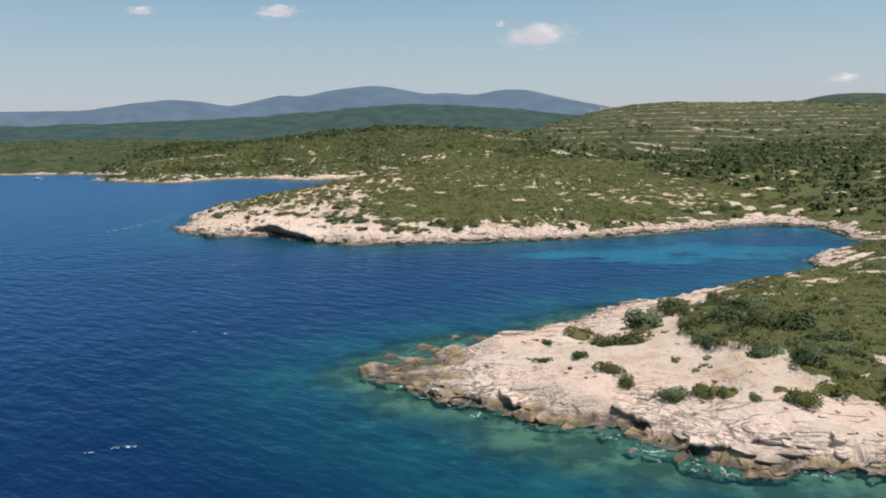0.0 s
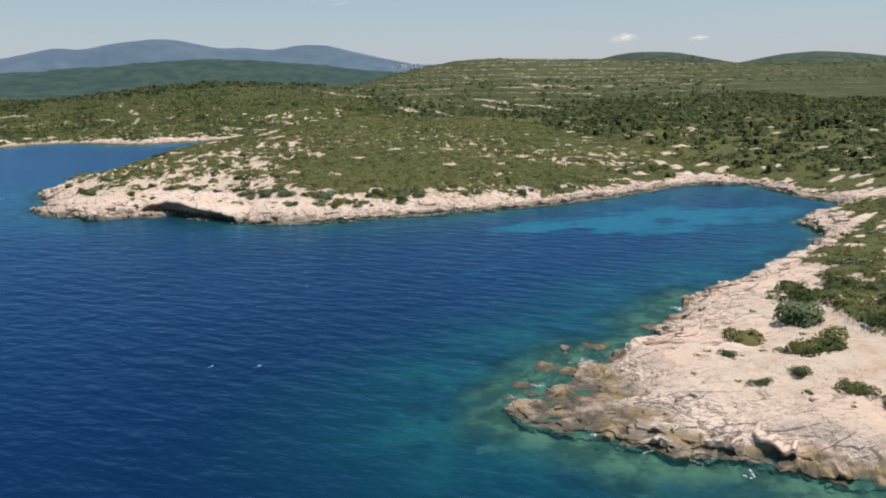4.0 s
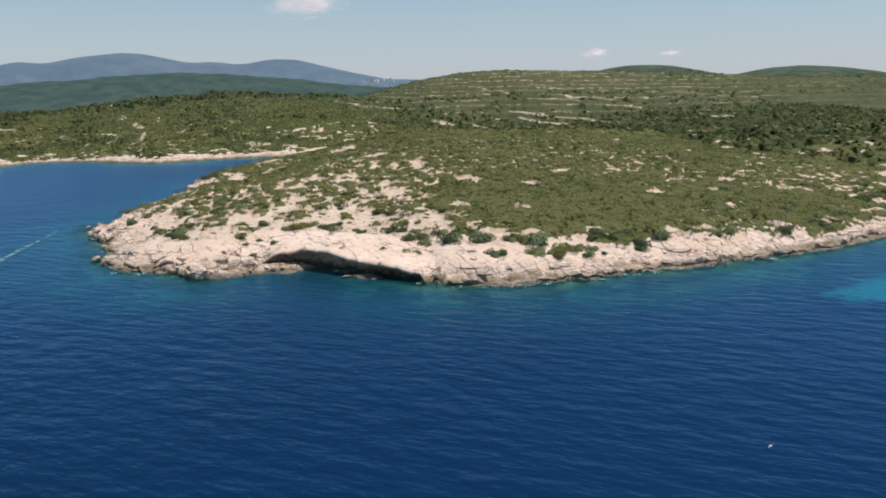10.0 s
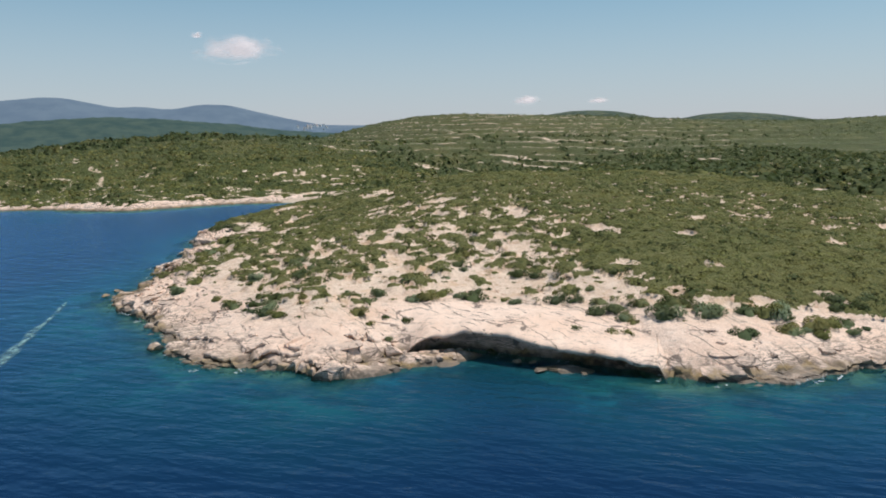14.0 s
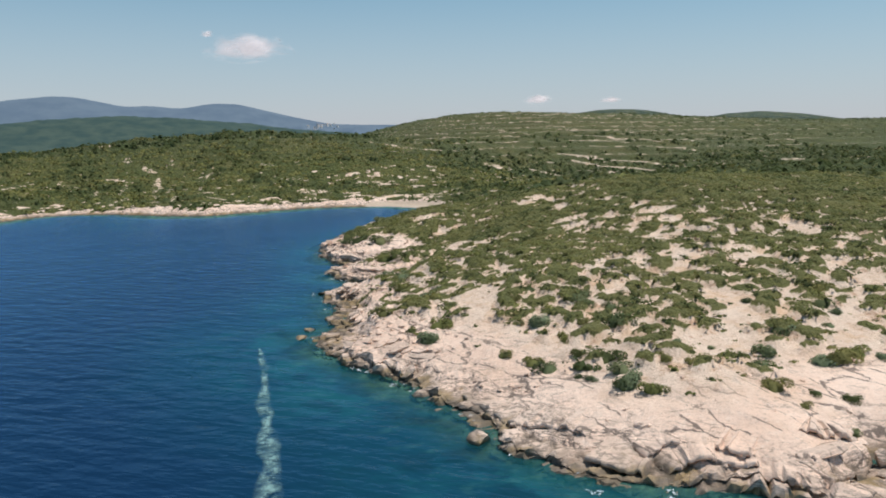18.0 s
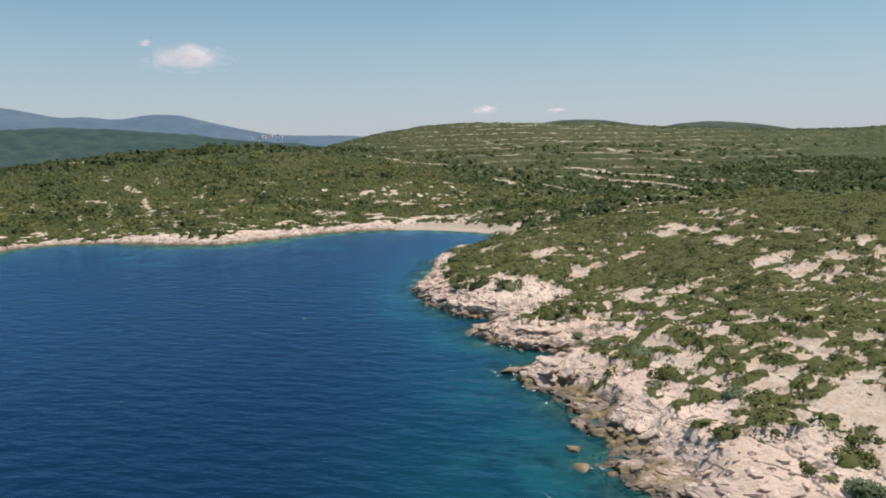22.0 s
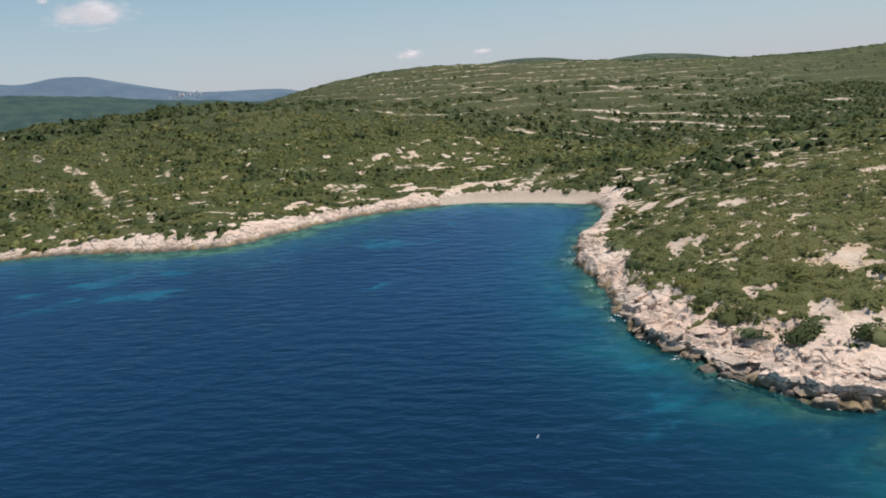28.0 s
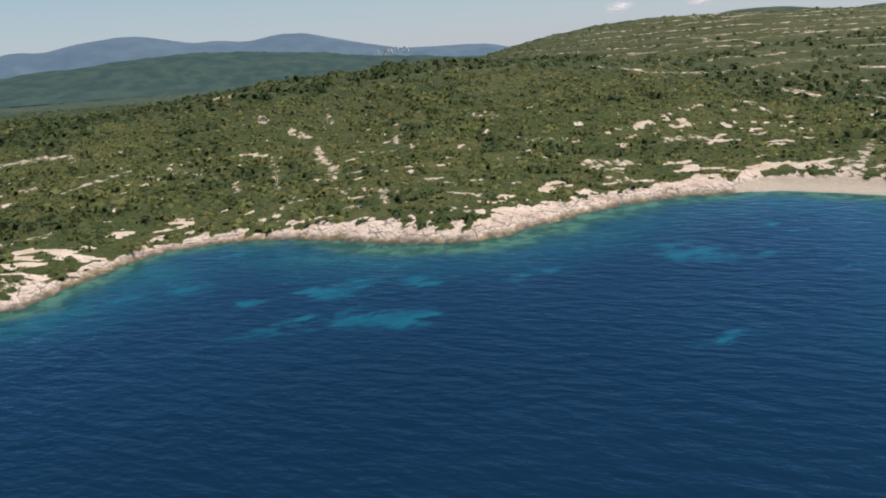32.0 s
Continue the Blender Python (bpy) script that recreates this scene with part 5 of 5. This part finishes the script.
# small tussocks on the open soil behind the rock
x, y, rng = scatter(-75, 70, 45, 345, 1.5, 107)
d, z, b = land_at(x, y)
keep = (d > 5.5) & (d < 45) & (b >= 0.5) & (rng.random(len(x)) < 0.05 + 0.4 * smooth(6, 14, d) * vnoise(x / 5, y / 5, 68))
x, y, z = x[keep], y[keep], z[keep]
r = 0.2 + 0.45 * rng.random(len(x)) ** 1.5
joined("tussocks", MID_TUFTS, x, y, z - 0.03, r, r * 0.6, LEAF, rng, "small green tussocks on the open stony soil", "scrub")

# darker, taller shrubs among it
x, y, rng = scatter(-70, 120, 45, 345, 3.7, 102)
d, z, b = land_at(x, y)
keep = (b < 0.5) & (d > 7) & (rng.random(len(x)) < 0.22 + 0.6 * smooth(0.35, 0.6, vnoise(x / 20, y / 20, 63)))
x, y, z = x[keep], y[keep], z[keep]
r = 0.6 + 0.9 * rng.random(len(x)) ** 1.8
joined("tall_scrub", NEAR_TUFTS, x, y, z - 0.05, r, r * 0.75, LEAF_DARK, rng, "taller dark evergreen shrubs scattered over the headland", "scrub")

# far shore and valley
SLOPE_TUFTS = [tufts(6, 0.5, 80 + k, 4, wild=0.2) for k in range(5)]
x, y, rng = scatter(-170, 45, 375, 520, 1.9, 108)
d, z, b = land_at(x, y)
keep = (b < 0.5) & (d > 2.0) & (rng.random(len(x)) < 0.80 - 0.35 * smooth(22, 5, d) * vnoise(x / 5, y / 5, 69))
x, y, z = x[keep], y[keep], z[keep]
r = (0.5 + 1.1 * rng.random(len(x)) ** 1.8) * (0.8 + 0.4 * vnoise(x / 25, y / 25, 64))
h = r * (0.5 + 0.6 * rng.random(len(x)))
dark = vnoise(x / 16, y / 16, 65) + 0.45 * rng.random(len(x)) > 0.97
joined("shore_scrub", MID_TUFTS, x[~dark], y[~dark], z[~dark] - 0.08, r[~dark], h[~dark], LEAF, rng, "green maquis on the slope over the far shore", "scrub")
joined("shore_shrubs", MID_TUFTS, x[dark], y[dark], z[dark] - 0.08, r[dark] * 1.3, h[dark] * 1.4, LEAF_DARK, rng, "darker evergreen shrubs on the slope over the far shore", "scrub")
x, y, rng = scatter(-220, 330, 150, 620, 3.5, 103)
d, z, b = land_at(x, y)
out = ((y > 340) | (x + 0.4 * y > 165)) & (rng.random(len(x)) > 0.85 * smooth(0.36, 0.56, terraces(x, y)) * smooth(485, 515, y)) & ~((x > -170) & (x < 45) & (y > 375) & (y < 520))
keep = (b < 0.5) & (d > 2.5) & out & (x < 60 + 0.85 * (y - 100) + 40)
x, y, z = x[keep], y[keep], z[keep]
r = (0.8 + 1.2 * rng.random(len(x)) ** 1.6) * (0.8 + 0.4 * vnoise(x / 25, y / 25, 64))
h = r * (0.5 + 0.55 * rng.random(len(x)))
dark = vnoise(x / 30, y / 30, 65) + 0.5 * rng.random(len(x)) + 0.3 * smooth(250, 330, y) * smooth(60, 130, d[keep]) + 0.25 * smooth(50, 110, x) > 0.74
joined("valley_scrub", SLOPE_TUFTS, x[~dark], y[~dark], z[~dark] - 0.08, r[~dark], h[~dark], LEAF, rng, "dense green maquis in the valley", "scrub")
joined("valley_shrubs", SLOPE_TUFTS, x[dark], y[dark], z[dark] - 0.08, r[dark] * 1.25, h[dark] * 1.5, LEAF_DARK, rng, "dark evergreen shrubs in the valley and on the far slope", "scrub")

# hills
x, y, rng = scatter(-520, 800, 440, 1150, 7.0, 104)
d, z, b = land_at(x, y)
keep = (b < 0.5) & (d > 4) & ((y > 590) | (x < -215)) & (x < 100 + 0.95 * (y - 100)) & (rng.random(len(x)) < (0.45 + 0.6 * vnoise(x / 60, y / 60, 66)) * (1 - 0.65 * terraces(x, y)))
x, y, z = x[keep], y[keep], z[keep]
r = 1.3 + 1.6 * rng.random(len(x)) ** 1.5
joined("hill_scrub", FAR_TUFTS, x, y, z - 0.1, r, r * (0.4 + 0.4 * rng.random(len(x))), LEAF_DARK, rng, "scrub dotted over the terraced hill", "scrub")

# single bushes on the bare rock
def bush_kind(name, seed, mat, count=850, leaf=0.08):
    v, f = tufts(count, leaf, seed, 9)
    me = mesh_from("foliage", v, f, False)
    soften(me, v + (0, 0, 0.45))
    me.materials.append(mat)
    root = new(name)
    crown = new("foliage", me)
    crown.parent = root
    rng = np.random.default_rng(seed)
    for k in range(3):
        bm = bmesh.new()
        bmesh.ops.create_cone(bm, cap_ends=True, segments=6, radius1=0.07, radius2=0.03, depth=0.7)
        a = 2.1 * k + rng.random()
        bm.transform(pose(0.12 * math.cos(a), 0.12 * math.sin(a), 0.2, 25 * math.sin(a), 25 * math.cos(a), 0))
        part("stem", bm, BARK, root)
    return root


KINDS = [bush_kind("bush", 201, LEAF), bush_kind("bush", 202, LEAF), bush_kind("bush", 203, LEAF_GREY), bush_kind("bush", 204, LEAF_GREY), bush_kind("bush", 205, LEAF_GREY)]
NOTES = ["rounded green bush on bare pale rock", "green evergreen bush on the limestone", "grey-green bush with a low spreading crown", "soft grey-green cushion bush beside the stony strip", "greyish wind-shaped bush by the rock"]
NEAR_BUSHES = [(14.7, 77.4, 1.6), (11.2, 74.4, 0.6), (10.2, 68.8, 0.7), (13.6, 68.9, 0.8), (15.7, 73.7, 0.5), (16.9, 72.7, 1.3), (22.2, 80.4, 2.1), (19.3, 72.8, 1.9), (15.9, 65.9, 1.1), (16.8, 63.2, 1.0),
               (19.9, 60.1, 1.4), (22.6, 59.7, 1.2), (23.8, 58.5, 0.8), (25.4, 57.1, 0.6), (28.5, 64.5, 1.2), (27.9, 66.9, 0.7), (26.0, 77.0, 1.0), (28.8, 74.5, 2.4), (33.4, 78.7, 2.3), (28.6, 55.9, 1.3),
               (31.1, 57.4, 1.3), (32.2, 62.3, 1.8), (31.4, 70.8, 1.9), (33.8, 70.5, 2.0), (25.1, 70.2, 1.1), (27.1, 85.1, 2.0), (31.7, 87.0, 1.7), (38.0, 92.1, 1.9)]
CAPE_BUSHES = [(-61.3, 206.4, 0.7), (-60.1, 203.5, 0.9), (-59.6, 201.6, 0.9), (-58.9, 198.4, 0.4), (-58.3, 197.5, 0.5), (-55.8, 199.7, 1.3), (-56.5, 202.3, 0.7), (-53.0, 195.8, 0.7), (-48.7, 189.6, 1.0),
               (-63.1, 217.0, 1.3), (-65.0, 214.6, 1.2), (-65.5, 218.1, 0.6), (-50.3, 196.1, 0.4), (-51.2, 204.6, 1.4), (-47.6, 208.3, 1.0), (-48.2, 187.2, 0.5), (-45.9, 188.4, 0.5), (-44.0, 187.1, 0.7),
               (-47.1, 184.1, 0.5), (-37.8, 180.6, 0.8), (-33.7, 180.5, 0.4), (-32.1, 179.8, 0.4), (-32.5, 188.7, 0.5), (-41.8, 191.9, 1.0), (-40.4, 191.8, 1.2), (-38.6, 191.9, 1.0), (-36.0, 189.4, 1.2),
               (-37.0, 190.8, 0.5), (-30.6, 176.8, 1.1), (-28.0, 185.1, 1.0), (-24.2, 185.0, 0.6), (-45.0, 194.4, 1.0)]
COVE_BUSHES = [(-27.9, 173.5, 1.4), (-22.3, 177.8, 1.0), (-24.7, 178.8, 1.2), (-20.1, 175.8, 1.3), (-19.7, 174.5, 0.6), (-18.2, 172.2, 1.3), (-18.6, 167.5, 1.0), (-11.6, 170.9, 1.6), (-13.0, 167.6, 1.0),
               (-11.0, 167.7, 0.6), (-10.3, 166.6, 0.8), (-7.6, 168.7, 1.2), (-5.5, 168.3, 0.5), (-0.2, 171.2, 1.3), (-3.4, 167.8, 0.5), (2.1, 168.3, 0.9), (3.0, 170.2, 1.5)]
WEST_BUSHES = [(-54.3, 265.3, 1.9), (-44.9, 270.7, 1.0), (-54.6, 257.3, 1.3), (-56.3, 252.9, 0.6), (-57.7, 249.2, 1.4), (-58.5, 243.5, 1.3), (-60.0, 236.9, 1.5), (-50.2, 282.6, 1.5), (-52.9, 287.2, 1.8),
               (-53.9, 291.3, 1.2), (-56.9, 251.0, 0.8), (-54.2, 259.5, 0.7), (4.3, 289.0, 1.0), (9.0, 288.3, 1.0), (-52.7, 294.5, 1.7), (-51.0, 299.1, 1.4), (-49.8, 294.0, 0.9), (-49.4, 299.6, 1.4),
               (-48.0, 303.7, 1.5), (-43.2, 293.9, 1.6), (-46.1, 310.6, 1.5), (-42.0, 318.0, 1.3), (-37.5, 326.0, 1.4)]
rng = np.random.default_rng(306)
THICKET = []
while len(THICKET) < 46:
    by = 54 + 36 * rng.random()
    bx = float(np.interp(by, (53, 61, 69.5, 76, 85, 92), (34.5, 31, 25, 25.5, 27, 25))) + 8.5 * rng.random() ** 1.4
    if all(math.hypot(bx - q[0], by - q[1]) > 1.2 for q in THICKET + NEAR_BUSHES):
        THICKET.append((bx, by, 0.7 + 0.9 * rng.random()))
x, y, rng = scatter(-26, 80, 160, 205, 1.7, 312)
d, z, b = land_at(x, y)
pick = np.flatnonzero((d > 5.0) & (d < 11.5) & (rng.random(len(x)) < 0.35))
RIM = [(float(x[i]), float(y[i]), 0.6 + 1.0 * float(rng.random()) ** 1.4) for i in pick[np.argsort(rng.random(len(pick)))][:60]]
x, y, rng = scatter(-68, -26, 184, 245, 1.9, 313)
d, z, b = land_at(x, y)
pick = np.flatnonzero((d > 8.5) & (d < 24) & (rng.random(len(x)) < 0.4))
SLOPE = [(float(x[i]), float(y[i]), 0.35 + 0.75 * float(rng.random()) ** 1.5) for i in pick[np.argsort(rng.random(len(pick)))][:60]]
rng = np.random.default_rng(301)
for group, spots in (("bushes on the near point", NEAR_BUSHES), ("thicket on the near point", THICKET), ("bushes on the cape", CAPE_BUSHES), ("bushes over the cove", COVE_BUSHES), ("bushes along the rim of the cove", RIM), ("bushes on the slope of the cape", SLOPE), ("bushes along the west shore", WEST_BUSHES)):
    px, py = np.array([p[0] for p in spots]), np.array([p[1] for p in spots])
    pz = land_parts(px, py)[1]
    for (bx, by, br), bz in zip(spots, pz):
        k = int(rng.integers(0, 5))
        tall = br * (0.75 + 0.35 * rng.random())
        ob = copy_thing(KINDS[k], pose(bx, by, bz - 0.06, 0, 0, 360 * rng.random()))
        ob.scale = (br, br, tall)
        tagged(ob, NOTES[k], "bush", group)
for ob in KINDS:
    for o in (*ob.children_recursive, ob):
        bpy.data.objects.remove(o)


# ---- stones ----
def stone_mesh(seed):
    """A weathered block: a ball cut by flat joints, then roughened."""
    rng = np.random.default_rng(seed)
    bm = bmesh.new()
    bmesh.ops.create_icosphere(bm, subdivisions=3, radius=1.0)
    planes = rng.normal(size=(9, 3))
    planes /= np.linalg.norm(planes, axis=1)[:, None]
    for v in bm.verts:
        p = np.array(v.co) * (1.15, 0.95, 0.8)
        for k, n in enumerate(planes):
            over = p @ n - (0.36 + 0.05 * k)
            if over > 0:
                p = p - n * over
        p = p * (1 + 0.08 * noise.noise(Vector(p * 2.1) + Vector((seed, 0, 0))) + 0.07 * noise.noise(Vector(p * 5.3)))
        v.co = p
    me = bpy.data.meshes.new("boulder")
    bm.to_mesh(me), bm.free()
    me.materials.append(ROCK)
    return me


STONES = [stone_mesh(400 + k) for k in range(7)]


def boulder(x, y, z, size, turn, label, group, flat=1.0):
    ob = tagged(new("boulder", STONES[int(rng.integers(0, 7))]), label, "boulder", group)
    ob.matrix_world = pose(x, y, z, 14 * (rng.random() - 0.5), 14 * (rng.random() - 0.5), turn) @ Matrix.Diagonal((size, size, size * flat, 1))


rng = np.random.default_rng(302)
for bx, by, bz, br, fl, label in [(-54.4, 178.3, 0.4, 1.7, 0.85, "big squared limestone block at the water's edge"), (-68.0, 195.8, 0.05, 1.1, 0.7, "small wave-washed rock islet off the shore"), (-37.2, 175.8, 0.25, 0.6, 0.45, "fallen pale block inside the sea cave"), (-36.0, 175.0, 0.2, 0.4, 0.45, "fallen pale stone inside the sea cave"),
                                  (-47.4, 181.2, 0.7, 1.1, 0.9, "squared limestone block beside the sea cave"), (-34.4, 172.0, 0.0, 1.9, 0.2, "low wave-washed ledge at the mouth of the sea cave"), (-32.7, 171.0, 0.0, 1.1, 0.2, "low wave-washed ledge at the mouth of the sea cave"),
                                  (-36.3, 173.2, -0.02, 1.2, 0.2, "low wave-washed ledge at the mouth of the sea cave"), (-43.4, 178.9, -0.05, 1.6, 0.25, "pale ledge at the foot of the cave wall"), (-74.2, 229.5, -0.1, 0.9, 0.6, "dark wet rock off the western point"), (-72.5, 233.0, -0.1, 0.9, 0.6, "dark wet rock off the western point"), (-66.2, 253.6, 0.0, 1.2, 0.6, "tilted rock spur at the waterline"),
                                  (-62.0, 270.8, 0.0, 1.3, 0.6, "blocky rock spur at the waterline"), (-7.0, 73.0, -0.1, 0.7, 0.6, "ochre wave-washed rock off the near point"), (2.0, 85.6, -0.1, 0.8, 0.5, "dark low rock by the near point")]:
    boulder(bx, by, bz, br, 360 * rng.random(), label, "shore blocks", fl)

x, y, rng2 = scatter(-68, -46, 177, 200, 1.2, 310)
d, z, b = land_at(x, y)
pick = np.flatnonzero((d > -0.3) & (d < 2.6))
for i in pick[np.argsort(rng2.random(len(pick)))][:34]:
    boulder(x[i], y[i], z[i] - 0.06, 0.22 + 0.35 * rng2.random() ** 1.5, 360 * rng2.random(), "broken limestone block on the front of the cape", "blocks of the cape", 0.4 + 0.25 * rng2.random())

x, y, rng2 = scatter(-48, -40.5, 177.5, 183, 0.9, 311)
d, z, b = land_at(x, y)
for i in np.flatnonzero((z > -0.3) & (z < 1.3))[:30]:
    boulder(x[i], y[i], z[i] - 0.05, 0.3 + 0.5 * rng2.random() ** 1.5, 360 * rng2.random(), "tumbled limestone block on the ledge beside the sea cave", "blocks by the sea cave", 0.45 + 0.3 * rng2.random())

x, y, rng2 = scatter(-80, 70, 46, 345, 1.9, 303)
d, z, b = land_at(x, y)
pick = np.flatnonzero((d > -1.4) & (d < 1.6) & ((y < 262) | (rng2.random(len(x)) < 0.3)) & (bell(x, y, -1, 79, 5, 7) < 0.5) & ~((y > 166) & (y < 186) & (x > -48) & (x < -27)))
for i in pick[np.argsort(rng2.random(len(pick)))][:90]:
    boulder(x[i], y[i], z[i] - 0.08, 0.2 + 0.42 * rng2.random() ** 2, 360 * rng2.random(), "angular limestone boulder along the waterline", "shoreline boulders", 0.7 + 0.3 * rng2.random())

def stone_template(seed, flat):
    """A rough little stone or slab of some eighty triangles."""
    rng = np.random.default_rng(seed)
    bm = bmesh.new()
    bmesh.ops.create_icosphere(bm, subdivisions=2, radius=1.0)
    v = np.array([p.co for p in bm.verts])
    f = np.array([[q.index for q in p.verts] for p in bm.faces])
    bm.free()
    for n, t in zip(rng.normal(size=(8, 3)), 0.4 + 0.3 * rng.random(8)):
        n = n / np.linalg.norm(n)
        over = np.maximum(v @ n - t, 0)
        v = v - over[:, None] * n
    v = v * (1 + 0.14 * rng.normal(size=(len(v), 1))) * (1.2, 0.85, flat)
    return v, f


RUBBLE = [stone_template(500 + k, 0.6) for k in range(6)]
x, y, rng2 = scatter(-78, 70, 46, 345, 0.85, 309)
d, z, b = land_at(x, y)
keep = (d > -0.8) & (d < 1.2) & (rng2.random(len(x)) < 0.35 * (1 - 0.75 * smooth(262, 285, y)) * (0.35 + 0.65 * smooth(0.38, 0.58, fbm(x / 7, y / 7, 70, 3)))) & ~((y > 165) & (y < 186) & (x > -41) & (x < -26))
x, y, z, d = x[keep], y[keep], z[keep], d[keep]
r = 0.3 + 0.7 * rng2.random(len(x)) ** 1.6
joined("waterline_rock", RUBBLE, x, y, np.maximum(z, -0.22) - 0.08, r, r * (0.4 + 0.35 * rng2.random(len(x))), ROCK, rng2, "dark broken rock along the waterline", "rock")
x, y, rng2 = scatter(-78, 70, 46, 345, 0.8, 304)
d, z, b = land_at(x, y)
lot = fbm(x / 6, y / 6, 67, 3)
keep = (b > 0.6) & (d > -1.0) & (d < 12) & (rng2.random(len(x)) < 0.35 * smooth(5, 0, d) * smooth(0.4, 0.6, lot) + 0.2 * smooth(0.5, 0.65, lot) + 0.8 * smooth(195, 225, y) * smooth(0.32, 0.5, lot) * smooth(10, 5, d))
x, y, z = x[keep], y[keep], z[keep]
r = 0.12 + 0.36 * rng2.random(len(x)) ** 2.2
joined("shore_rubble", RUBBLE, x, y, z + 0.02, r, r, ROCK, rng2, "broken limestone rubble over the shore rock", "rubble")


# ---- foam on the water ----
def foam_patch(cx, cy, length, width, turn, rng):
    a = np.linspace(0, 2 * math.pi, 14, endpoint=False)
    rad = 0.6 + 0.55 * rng.random(14)
    u, v = np.cos(a) * rad * length, np.sin(a) * rad * width
    c, s = math.cos(turn), math.sin(turn)
    rim = np.stack([cx + u * c - v * s, cy + u * s + v * c, np.full(14, 0.045)], -1)
    mid = np.array([[cx, cy, 0.11]])
    return np.concatenate([rim, mid]), np.array([(k, (k + 1) % 14, 14) for k in range(14)])


rng = np.random.default_rng(305)
V, Fc, base = [], [], 0
x, y, _ = scatter(-82, 70, 46, 345, 2.2, 306)
d = land_parts(x, y)[0]
shore = np.flatnonzero((d < -0.1) & (d > -1.1))
for i in rng.permutation(shore)[:190]:
    for k in range(3):
        v, f = foam_patch(x[i] + 0.5 * rng.normal(), y[i] + 0.5 * rng.normal(), 0.25 + 0.6 * rng.random() ** 2, 0.08 + 0.2 * rng.random(), 6.3 * rng.random(), rng)
        V.append(v), Fc.append(f + base)
        base += len(v)
me = mesh_from("shore_foam", np.concatenate(V), np.concatenate(Fc))
me.materials.append(FOAM)
tagged(new("shore_foam", me), "white foam where small waves wash the rocks", "foam", kind="stuff")

for wx0, wy0, wl in [(-29, 89, 0.7), (-23, 54, 1.3), (-25, 53, 0.6), (-25, 88, 0.7), (-19, 115, 0.5), (-78, 290, 0.4), (-88, 190, 0.4)]:
    v, f = foam_patch(wx0, wy0, wl * 0.9, wl * 0.22, 0.6 + 0.4 * rng.normal(), rng)
    v[:, 2] += 0.08
    me = mesh_from("whitecap", v, f)
    me.materials.append(FOAM)
    tagged(new("whitecap", me), "small white breaking wave crest on the blue sea", "whitecap", "whitecaps")

# pale trail of foam off the western shore
t = np.linspace(0, 1, 70)
cx, cy = -78.6 - 4.6 * t ** 1.1 + 0.7 * (fbm(t * 9, t * 0, 96, 3) - 0.5), 228 - 38 * t
half = (0.25 + 0.6 * t) * (0.6 + 0.8 * vnoise(t * 16, t * 0 + 2, 97)) * smooth(0, 0.08, t)
strip = [np.stack([cx + k * half, cy + 0.25 * k * (vnoise(t * 40, t * 0 + k, 98) - 0.5), np.full(70, 0.05 + 0.03 * (1 - abs(k)))], -1) for k in (-1, -0.4, 0.3, 1)]
me = mesh_from("foam_trail", np.concatenate(strip), grid_faces(70, 4))
put_attribute(me, "fade", np.repeat((0.0, 1.0, 1.0, 0.0), 70))
me.materials.append(STREAK)
tagged(new("foam_trail", me), "long pale foam trail lying on the sea", "foam trail")
